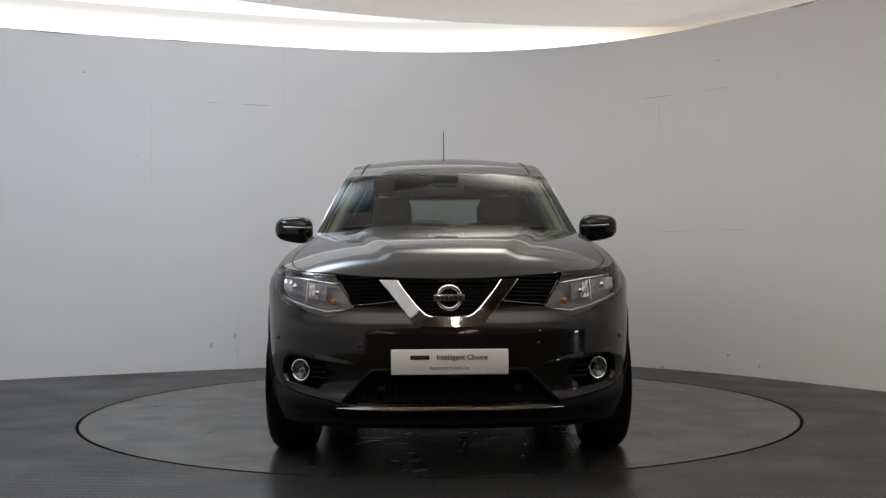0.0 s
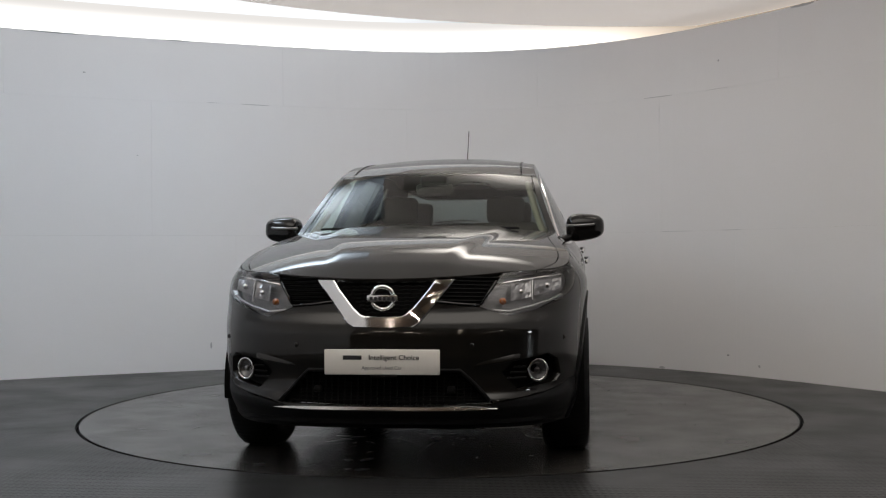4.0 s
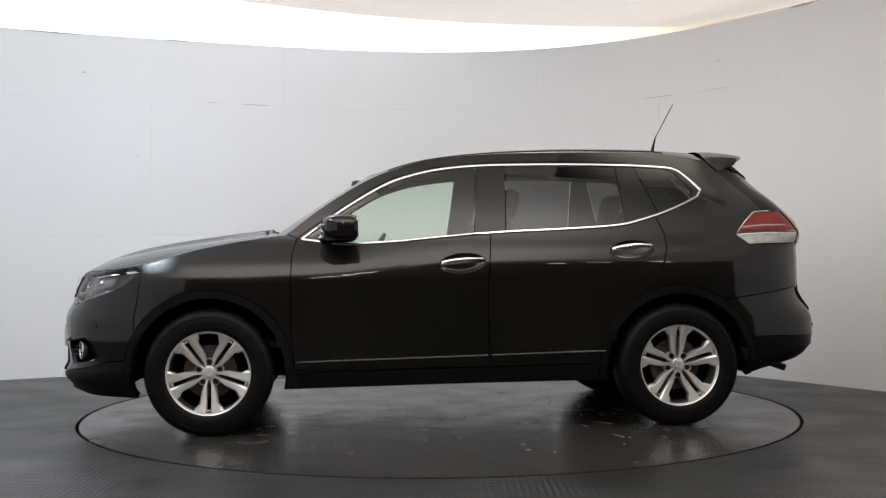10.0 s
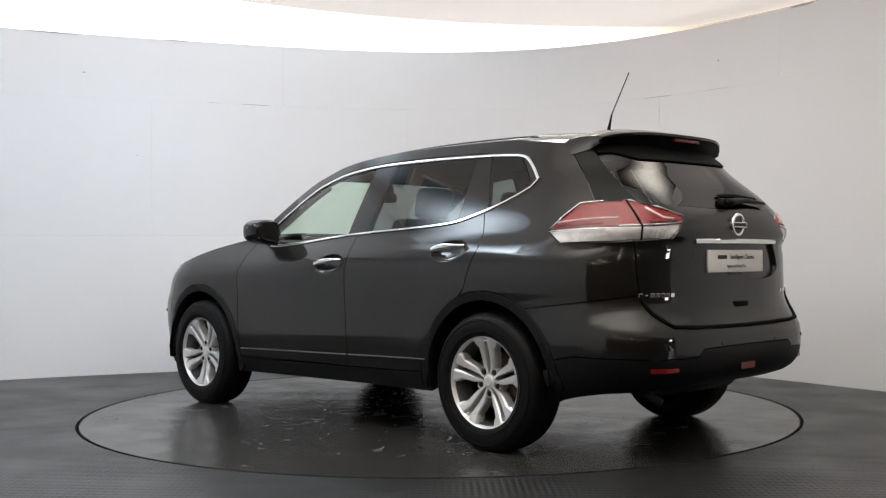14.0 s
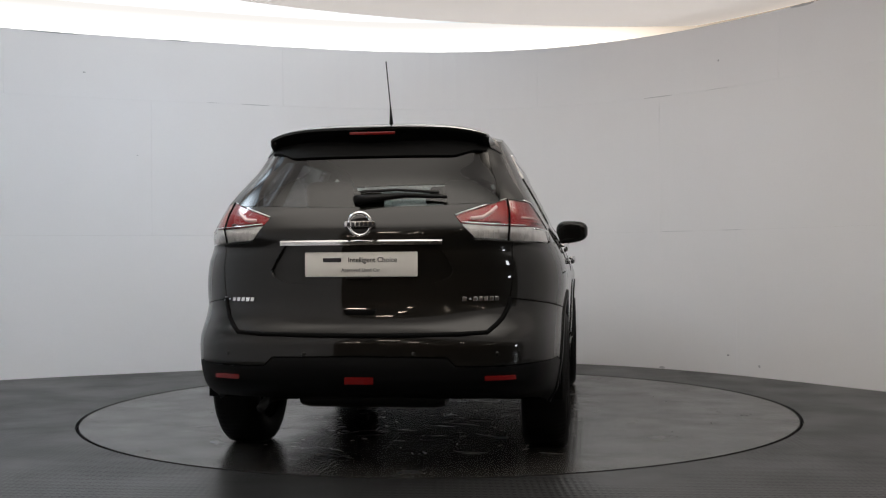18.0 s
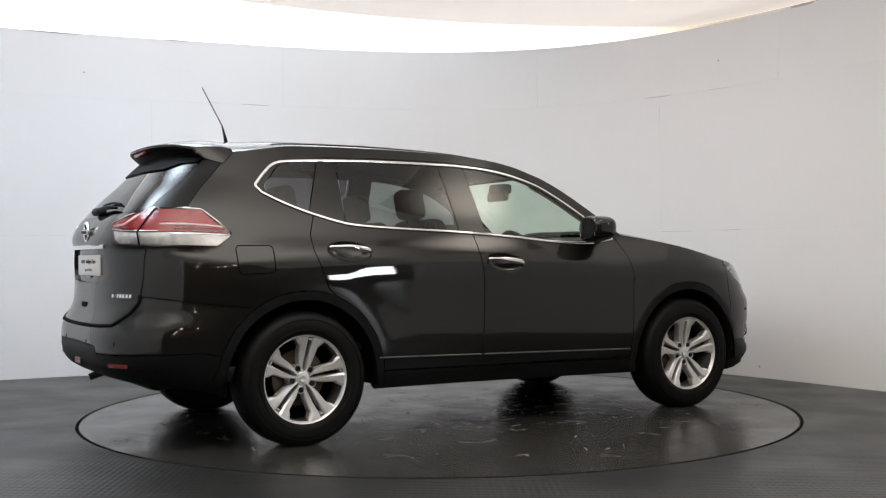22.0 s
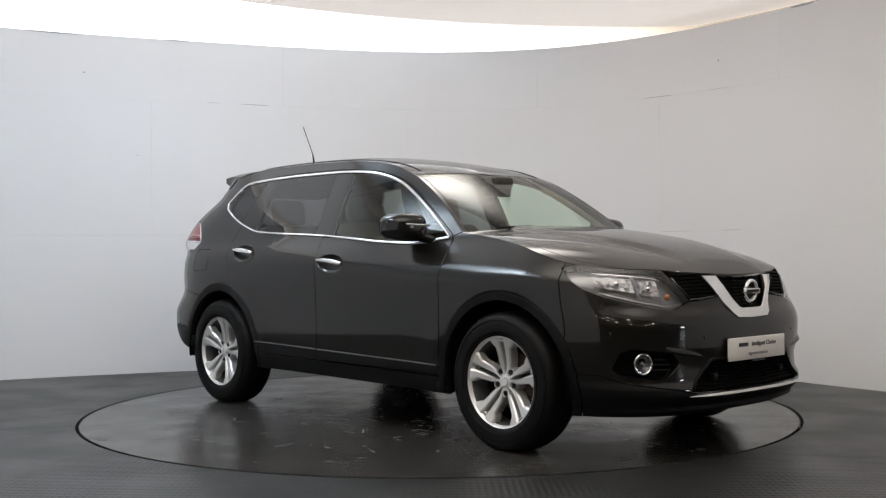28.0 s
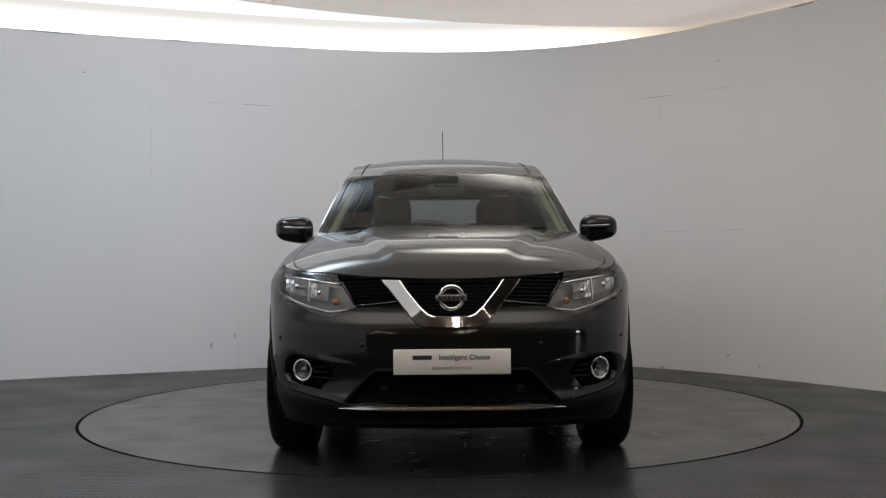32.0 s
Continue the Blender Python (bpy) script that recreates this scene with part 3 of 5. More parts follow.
def regions():
    """The panels of one half, as (name, outline on the skin), the first that holds a face taking it."""
    R = []
    for hub, which in WHEELS:
        R.append((which + "_opening", flank(*ring_of(hub, 0.345, 0.425, -35, 215))))
    for hub, which in WHEELS:
        R.append((which + "_arch", flank(*ring_of(hub, 0.345, 0.475, -40, 220))))
    win = CHROME_LOW + CHROME_TOP[:-1]
    pil = [("b_pillar", [(0.17, 1.6), (0.115, 1.0), (0.30, 1.0), (0.345, 1.6)]), ("c_pillar", [(1.01, 1.6), (1.03, 1.15), (1.03, 1.0), (1.30, 1.08), (1.10, 1.6)])]
    for name, p in pil:
        R.append((name, (p, win)))
    R.append(("front_window", ([(-1.2, 0.9), (0.2, 0.9), (0.2, 1.6), (-1.2, 1.6)], win)))
    R.append(("rear_window", ([(0.2, 0.9), (1.05, 0.9), (1.05, 1.6), (0.2, 1.6)], win)))
    R.append(("quarter_window", win))
    trim = [(-0.915, 0.405), (0.92, 0.445), (0.92, 0.37), (-0.915, 0.345)]
    R.append(("sill", [(-1.2, 0.1), (1.1, 0.1), (1.1, 0.374), (-1.2, 0.341)]))
    fd = DOOR_FRONT + [(0.205, 0.36)] + DOOR_MIDDLE[::-1][1:-1] + [(0.262, 1.56), (-0.08, 1.53), (-0.32, 1.468), (-0.46, 1.40), (-0.69, 1.252)]
    rd = DOOR_MIDDLE + [(0.95, 0.37), (0.95, 0.6)] + DOOR_REAR[::-1] + [(0.71, 1.565)]
    for which, hy, hz in HANDLES:
        R.append((which + "_handle_bowl", [(hy + 0.132 * math.cos(a), hz - 0.008 + 0.056 * math.sin(a) + 0.010 * math.cos(a)) for a in np.linspace(0, 2 * math.pi, 28, endpoint=False)]))
    R.append(("front_door_trim", (trim, fd)))
    R.append(("rear_door_trim", (trim, rd)))
    R.append(("front_door", fd))
    R.append(("rear_door", rd))
    R.append(("headlamp", face_on(False, (0.43, 0.772), (0.525, 0.93), (0.62, 0.95)) + [(s_of_y(-1.96, 0.962), 0.962), (s_of_y(-1.80, 0.95), 0.95), (s_of_y(-1.755, 0.935), 0.935), (s_of_y(-1.86, 0.845), 0.845)] + face_on(False, (0.79, 0.795), (0.7, 0.762), (0.555, 0.727))))
    R.append(("grille", face_on(False, (0.0, 0.72), (0.0, 1.0), (0.565, 1.0), (0.525, 0.93), (0.425, 0.768), (0.19, 0.795), (0.13, 0.72))))
    R.append(("lower_grille", face_on(False, (0.0, 0.485), (0.345, 0.485), (0.40, 0.43), (0.49, 0.342), (0.0, 0.328))))
    R.append(("fog_recess", face_on(False, (0.53, 0.473), (0.60, 0.397), (0.765, 0.425), (0.784, 0.45), (0.772, 0.525), (0.738, 0.548), (0.58, 0.522))))
    R.append(("front_skirt", face_on(False, (0.0, 0.1), (0.0, 0.318), (0.43, 0.32), (0.55, 0.35), (0.75, 0.385)) + flank((-1.95, 0.42), (-1.5, 0.43), (-1.5, 0.1))))
    R.append(("front_bumper", face_on(False, (0.0, 0.2), (0.0, 0.99), (0.5, 0.99)) + flank((-1.762, 0.96), (-1.762, 0.88), (-1.80, 0.6), (-1.5, 0.2))))
    lamp = face_on(True, (0.43, 1.183), (0.643, 1.26)) + [(s_of_y(1.94, 1.255), 1.255), (s_of_y(1.83, 1.25), 1.25), (s_of_y(1.695, 1.13), 1.13), (s_of_y(1.70, 1.11), 1.11), (s_of_y(1.77, 1.06), 1.06)] + face_on(True, (0.74, 1.058), (0.52, 1.072))
    split = face_on(True, (0.43, 1.152), (0.62, 1.138)) + [(s_of_y(1.9, 1.137), 1.137), (s_of_y(1.67, 1.125), 1.125), (s_of_y(1.7, 0.98), 0.98)] + face_on(True, (0.43, 0.98))
    R.append(("tail_lamp_clear", (split, lamp)))
    R.append(("tail_lamp", lamp))
    hatch_side = [(0.70, 1.10), (0.68, 1.0), (0.668, 0.8), (0.64, 0.72), (0.575, 0.655), (0.0, 0.642)]
    edge = [(s_of_y(1.60, 1.6), 1.6), (s_of_y(1.675, 1.505), 1.505), (s_of_y(1.79, 1.385), 1.385), (s_of_y(1.90, 1.26), 1.26)]
    wrap = face_on(True, (0.0, 1.64), (0.50, 1.64), (0.545, 1.5), (0.622, 1.26), (0.61, 1.215), (0.0, 1.2))
    R.append(("rear_pane", (wrap, edge + face_on(True, (0.66, 1.245), (0.3, 1.23), (0.0, 1.226), (0.0, 1.6)))))
    R.append(("rear_glass", edge + face_on(True, (0.66, 1.245), (0.3, 1.23), (0.0, 1.226), (0.0, 1.6))))
    R.append(("plate_recess", face_on(True, (0.0, 1.05), (0.352, 1.05), (0.385, 1.0), (0.42, 0.935), (0.41, 0.91), (0.35, 0.882), (0.25, 0.872), (0.0, 0.868))))
    R.append(("tailgate", [edge[3]] + face_on(True, *hatch_side) + face_on(True, (0.0, 1.25))))
    R.append(("rear_skirt", flank((1.3, 0.1), (1.3, 0.46), (1.70, 0.475), (1.87, 0.515)) + face_on(True, (0.62, 0.505), (0.44, 0.505), (0.40, 0.545), (0.0, 0.55), (0.0, 0.1))))
    R.append(("rear_bumper", flank((1.60, 0.735), (1.93, 0.775)) + face_on(True, (0.70, 0.80), (0.60, 0.80), (0.0, 0.80), (0.0, 0.2)) + flank((1.5, 0.2))))
    R.append(("fender", [(-1.9, 0.2), (-1.9, 1.2), (-1.2, 1.2), (-0.98, 1.14), (-0.9, 1.11)] + DOOR_FRONT[1:] + [(-0.9, 0.2)]))
    R.append(("fuel_flap", flank((1.50, 0.915), (1.665, 0.91), (1.68, 0.93), (1.685, 1.045), (1.67, 1.06), (1.50, 1.06), (1.485, 1.045), (1.485, 0.93))))
    R.append(("quarter_panel", [(-1.2, 0.1), (-1.2, 1.8), (3.0, 1.8), (3.0, 0.1)]))
    return R


def cut_flat():
    """The skin laid flat as a fine grid in (s, height), cut along every outline; a face list per panel."""
    bm = bmesh.new()
    cols = list(np.linspace(Y0F - HALF, Y0F, 58)) + list(np.linspace(Y0F, Y0R, 100))[1:] + list(np.linspace(Y0R, Y0R + HALF, 58))[1:]
    rows = 44
    grid = []
    for s in cols:
        zb, zt = float(BOTTOM(s)), top_of(s)
        grid.append([bm.verts.new((s, zb + (zt - zb) * j / rows, 0)) for j in range(rows + 1)])
    for i in range(len(cols) - 1):
        for j in range(rows):
            bm.faces.new((grid[i][j], grid[i + 1][j], grid[i + 1][j + 1], grid[i][j + 1]))
    R = regions()
    segs = set()
    for _, o in R:
        for poly in (o if isinstance(o, tuple) else (o,)):
            for i in range(len(poly)):
                a, b = poly[i], poly[(i + 1) % len(poly)]
                segs.add((a, b) if a < b else (b, a))
    for a, b in sorted(segs):
        lo = (min(a[0], b[0]) - 1e-6, min(a[1], b[1]) - 1e-6)
        hi = (max(a[0], b[0]) + 1e-6, max(a[1], b[1]) + 1e-6)
        d = Vector((b[0] - a[0], b[1] - a[1], 0))
        if d.length < 1e-6:
            continue
        faces = []
        for f in bm.faces:
            xs = [v.co.x for v in f.verts]
            if max(xs) < lo[0] or min(xs) > hi[0]:
                continue
            ys = [v.co.y for v in f.verts]
            if max(ys) < lo[1] or min(ys) > hi[1]:
                continue
            faces.append(f)
        if faces:
            geom = list({*faces, *(e for f in faces for e in f.edges), *(v for f in faces for v in f.verts)})
            bmesh.ops.bisect_plane(bm, geom=geom, dist=1e-5, plane_co=(a[0], a[1], 0), plane_no=(-d.y, d.x, 0))
    out = {}
    boxes = [(n, o if isinstance(o, tuple) else (o,)) for n, o in R]
    for f in bm.faces:
        c = f.calc_center_median()
        for n, polys in boxes:
            if all(inside(p, c.x, c.y) for p in polys):
                break
        else:
            n = "quarter_panel"
        out.setdefault(n, []).append([(v.co.x, v.co.y) for v in f.verts])
    bm.free()
    return out


def skin_normal(fn, u, v, e=0.003):
    du = fn(u + e, v) - fn(u - e, v)
    dv = fn(u, v + e) - fn(u, v - e)
    n = np.cross(du, dv)
    return n / np.maximum(np.linalg.norm(n, axis=-1, keepdims=True), 1e-9)


def panel(name, polys, mat, parent, label="", fn=side, sides=(1, -1), depth=0.02, sink=0.0, gap=0.003, flip=False, weld_middle=True):
    """A panel of the skin as one mesh: faces given in the skin's own (u, v), a small gap and a folded rim along its edges."""
    keys, uv, faces = {}, [], []
    for poly in polys:
        f = []
        for u, v in poly:
            k = (round(u, 5), round(v, 5))
            if k not in keys:
                keys[k] = len(uv)
                uv.append((u, v))
            if not f or keys[k] != f[-1]:
                f.append(keys[k])
        if len(f) > 2 and f[0] == f[-1]:
            f.pop()
        if len(f) > 2:
            faces.append(f)
    uv = np.array(uv)
    P = fn(uv[:, 0], uv[:, 1])
    N = skin_normal(fn, uv[:, 0], uv[:, 1])
    if flip:
        N = -N
    edges = {}
    for f in faces:
        for i in range(len(f)):
            a, b = f[i], f[(i + 1) % len(f)]
            edges.setdefault((min(a, b), max(a, b)), []).append((a, b, f))
    rim = [v[0] for v in edges.values() if len(v) == 1]
    rim = [(a, b, f) for a, b, f in rim if not (abs(P[a][0]) < 1e-3 and abs(P[b][0]) < 1e-3)]
    pull = np.zeros_like(P)
    for a, b, f in rim:
        d = P[b] - P[a]
        t = np.cross(N[a] + N[b], d)
        mid = P[f].mean(0) - P[a]
        t = t * np.sign(t @ mid)
        t = t / max(np.linalg.norm(t), 1e-9)
        pull[a] += t
        pull[b] += t
    ln = np.linalg.norm(pull, axis=1, keepdims=True)
    P = P + np.where(ln > 1e-6, pull / np.maximum(ln, 1e-9), 0) * gap - N * sink
    vs, ns, fs = list(P), list(N), [list(f) for f in faces]
    if depth:
        out = -np.where(ln > 1e-6, pull / np.maximum(ln, 1e-9), 0)
        top, low = {}, {}
        for a, b, f in rim:
            for k in (a, b):
                if k not in top:
                    top[k] = len(vs)
                    vs.append(P[k])
                    ns.append(out[k] * 0.8 + N[k] * 0.6)
                    low[k] = len(vs)
                    vs.append(P[k] - N[k] * depth)
                    ns.append(out[k])
            fs.append([top[b], top[a], low[a], low[b]])
    V, NN, F = [], [], []
    for sd in sides:
        base = len(V)
        m = np.array([sd, 1, 1])
        V += [p * m for p in vs]
        NN += [q * m for q in ns]
        F += [[base + k for k in (f if sd > 0 else f[::-1])] for f in fs]
    NN = [q / max(np.linalg.norm(q), 1e-9) for q in NN]
    return mesh_object(name, V, F, mat, parent, label, normals=NN)

NOSE_S, TAIL_S = Y0F - HALF, Y0R + HALF
HOOD_K = Y0F - 0.72
TOP_FRONT = Curve(*[(s, top_of(s)) for s in np.linspace(NOSE_S, -0.97, 40)])


def hood_skin(u, v):
    u, v = np.asarray(u, float), np.asarray(v, float)
    sf = NOSE_S + (HOOD_K - NOSE_S) * v
    F = side(sf, TOP_FRONT(sf))[..., :2]
    Q = np.stack([0.742 * v, -1.10 + 0.12 * v ** 2], -1)
    ss = HOOD_K + (-0.97 - HOOD_K) * u
    S = side(ss, TOP_FRONT(ss))[..., :2]
    F1, Q1 = side(HOOD_K, TOP_FRONT(HOOD_K))[:2], np.array([0.742, -0.98])
    U, V = u[..., None], v[..., None]
    P = F * (1 - U) + Q * U + V ** 2 * (S - (F1 * (1 - U) + Q1 * U))
    return np.stack([P[..., 0], P[..., 1], hood_height(P[..., 0], P[..., 1])], -1)


def screen_skin(u, v):
    u, v = np.asarray(u, float), np.asarray(v, float)
    s = -0.97 + 0.57 * u
    E = side(s, PILLAR(s))
    yc = -1.04 + 0.56 * u
    zc = 1.145 + 0.362 * u + 0.02 * u * (1 - u)
    k = np.abs(v) ** 2.0
    return np.stack([v * E[..., 0], yc + (E[..., 1] - yc) * k, zc + (E[..., 2] - zc) * k], -1)


def roof_skin(u, v):
    u, v = np.asarray(u, float), np.asarray(v, float)
    s = -0.40 + u * (TAIL_S + 0.40)
    E = side(s, ROOF_EDGE(s))
    yc = np.interp(u, [-0.05, 0, 0.52, 1, 1.05], [-0.62, -0.48, 1.30, 1.85, 1.90])
    zc = ROOF_Z(yc) - np.maximum(0, -0.48 - yc) * 0.6
    k = np.abs(v) ** 2.4
    return np.stack([v * E[..., 0], yc + (E[..., 1] - yc) * np.abs(v) ** 2.2, zc + (E[..., 2] - zc) * k], -1)


def patch(u0, u1, v0, v1, nu, nv):
    us, vs = np.linspace(u0, u1, nu + 1), np.linspace(v0, v1, nv + 1)
    return [[(us[i], vs[j]), (us[i], vs[j + 1]), (us[i + 1], vs[j + 1]), (us[i + 1], vs[j])] for i in range(nu) for j in range(nv)]


def build_headlamp(polys, sd):
    lamp = panel("headlamp", polys, LENS, car, "clear headlamp lens", sides=sd, depth=0.01)
    panel("housing", polys, LAMP_DARK, lamp, "silver grey lamp housing", sides=sd, sink=0.055, depth=0, gap=0)
    e = sd[0]
    sink = lambda x, z, d: side(s_of_x(x, z), z) * np.array([e, 1, 1]) + np.array([0, d, 0])
    # stepped mirror facets of the main and dipped beam, one row of strips above the other
    rng = random.Random(7)
    vs, fs = [], []
    for a0, a1, n, lo, hi in ((0.565, 0.655, 6, (0.79, 0.806), (0.868, 0.88)), (0.668, 0.79, 9, (0.812, 0.842), (0.88, 0.892))):
        for i in range(n):
            for j in range(3):
                for di, dj in ((0, 0), (0, 1), (1, 1), (1, 0)):
                    u, v = (i + di) / n, (j + dj) / 3
                    x = a0 + (a1 - a0) * u
                    z = (lo[0] + (lo[1] - lo[0]) * u) * (1 - v) + (hi[0] + (hi[1] - hi[0]) * u) * v
                    deep = 0.026 + 0.022 * math.sin(math.pi * u) + rng.uniform(-0.004, 0.006)
                    vs.append(sink(x, z, deep))
                fs.append(tuple(range(len(vs) - 4, len(vs)))[::1 if e > 0 else -1])
    mesh_object("facets", vs, fs, LAMP_SILVER, lamp, "stepped silver mirror facets", smooth=False)
    for x, z, r, mat, lab in ((0.53, 0.79, 0.017, AMBER, "amber bulb"), (0.61, 0.832, 0.012, CHROME, "small bright bulb"), (0.725, 0.858, 0.014, CHROME, "small bright bulb")):
        bm = bmesh.new()
        bmesh.ops.create_uvsphere(bm, u_segments=14, v_segments=8, radius=r, matrix=Matrix.Translation(sink(x, z, 0.024)))
        part("bulb", bm, mat, lamp, lab, smooth=True)
    # upright divider between the two beams
    pts = [sink(0.661, z, 0.022) for z in np.linspace(0.79, 0.888, 5)]
    part("divider", tube(pts, 0.006, 4, flat=(0.004, 0.02)), LAMP_SILVER, lamp)
    low = [(0.47, 0.752), (0.56, 0.742), (0.66, 0.765), (0.74, 0.79), (0.79, 0.812)]
    pts = [side(s_of_x(x, z), z) * np.array([e, 1, 1]) + np.array([0, 0.028, 0]) for x, z in low]
    part("light_guide", tube(pts, 0.007, 8), LAMP_SILVER, lamp, "silver light guide", smooth=True)
    top = [(0.50, 0.865), (0.60, 0.882), (0.70, 0.895), (0.78, 0.905)]
    pts = [side(s_of_x(x, z), z) * np.array([e, 1, 1]) + np.array([0, 0.03, 0]) for x, z in top]
    part("bezel", tube(pts, 0.006, 8), CHROME, lamp, "chrome bezel", smooth=True)


def build_skin():
    flat = cut_flat()
    both, left, right = (1, -1), (1,), (-1,)
    put = {}
    for name, mat, label in (("front_bumper", PAINT, "dark olive painted bumper"), ("front_skirt", CLADDING, "black plastic skirt"), ("rear_bumper", PAINT, "dark olive painted bumper"), ("rear_skirt", CLADDING, "black plastic skirt"), ("tailgate", PAINT, "dark olive painted tailgate")):
        put[name] = panel(name, flat[name], mat, car, label, depth=0.05 if "front" in name else 0.04)
    put["rear_glass"] = panel("rear_window", flat["rear_pane"], PRIVACY, car, "dark tinted rear window", depth=0.004, gap=0)
    for sd in (left, right):
        panel("window_border", flat["rear_glass"], BORDER, put["rear_glass"], "gloss black window border", sides=sd, depth=0.02, gap=0.001)
    panel("plate_recess", flat["plate_recess"], PAINT, put["tailgate"], sink=0.02, depth=0, gap=-0.006)
    put["grille"] = panel("grille", flat["grille"], VOID, car, "black mesh grille", sink=0.035, depth=0)
    put["lower_grille"] = panel("lower_grille", flat["lower_grille"], VOID, car, "black mesh lower grille", sink=0.04, depth=0)
    for sd in (left, right):
        for name in ("fender", "front_door", "rear_door", "quarter_panel"):
            polys = flat[name] + (flat["fuel_flap"] if name == "quarter_panel" and sd == left else [])
            put[name, sd] = panel(name, polys, PAINT, car, sides=sd)
        for name, mat, label in (("front_arch", CLADDING, "black wheel-arch cladding"), ("rear_arch", CLADDING, "black wheel-arch cladding"), ("sill", CLADDING, "black plastic sill")):
            panel(name, flat[name], mat, car, label, sides=sd, sink=-0.008, depth=0.05)
        for name in ("front_door", "rear_door"):
            panel("lower_trim", flat[name + "_trim"], CLADDING, put[name, sd], "black lower door trim", sides=sd, sink=-0.006)
        panel("window", flat["front_window"], CLEAR, put["front_door", sd], "clear green-tinted glass", sides=sd, depth=0.004)
        panel("window", flat["rear_window"], PRIVACY, put["rear_door", sd], "dark tinted glass", sides=sd, depth=0.004)
        panel("quarter_window", flat["quarter_window"], PRIVACY, car, "dark tinted glass", sides=sd, depth=0.004)
        panel("pillar_trim", flat["b_pillar"], GLOSS_BLACK, car, "gloss black pillar trim", sides=sd, depth=0.02)
        panel("pillar_trim", flat["c_pillar"], GLOSS_BLACK, car, "gloss black pillar trim", sides=sd, depth=0.02)
        panel("fog_lamp_recess", flat["fog_recess"], VOID, car, sides=sd, sink=0.04, depth=0)
        lamp = panel("tail_lamp", flat["tail_lamp"] + flat["tail_lamp_clear"], LENS, car, "red and clear tail lamp", sides=sd, depth=0.012)
        panel("red_reflector", flat["tail_lamp"], RED_LENS, lamp, "red upper reflector", sides=sd, sink=0.006, depth=0.02)
        panel("clear_reflector", flat["tail_lamp_clear"], LAMP_RIBBED, lamp, "silver lower reflector", sides=sd, sink=0.012, depth=0.01)
        panel("fender_top", patch(0, 1, 0.93, 1, 36, 2), PAINT, car, fn=hood_skin, sides=sd, flip=True, depth=0.015)
        panel("roof_side", patch(0, 1, 0.86, 1, 70, 4), PAINT, car, fn=roof_skin, sides=sd, flip=True, depth=0.012)
        panel("windscreen_pillar", patch(0, 1, 0.95, 1, 20, 3), PAINT, car, fn=screen_skin, sides=sd, flip=True, depth=0.012)
    panel("fuel_flap", flat["fuel_flap"], PAINT, put["quarter_panel", right], sides=right)
    # a black sheet under the skin, added so that the panel gaps look dark
    shell = [p for n in flat for p in flat[n] if "window" not in n and "opening" not in n and "bowl" not in n and n not in ("rear_glass", "rear_pane", "grille", "lower_grille", "headlamp", "fog_recess")]
    panel("inner_shell", shell, VOID, car, "black inner shell added to darken the panel gaps", sink=0.03, depth=0)
    for sd in (left, right):
        build_headlamp(flat["headlamp"], sd)
    panel("hood", patch(0, 1, 0, 0.93, 60, 56), PAINT, car, "dark olive painted hood with two creases", fn=hood_skin, flip=True)
    panel("roof", patch(0, 1, 0, 0.86, 70, 12), PAINT, car, fn=roof_skin, flip=True, depth=0.01)
    panel("windscreen", patch(0, 1, 0, 0.95, 24, 18), CLEAR, car, "clear windscreen", fn=screen_skin, flip=True, depth=0.004)


build_skin()


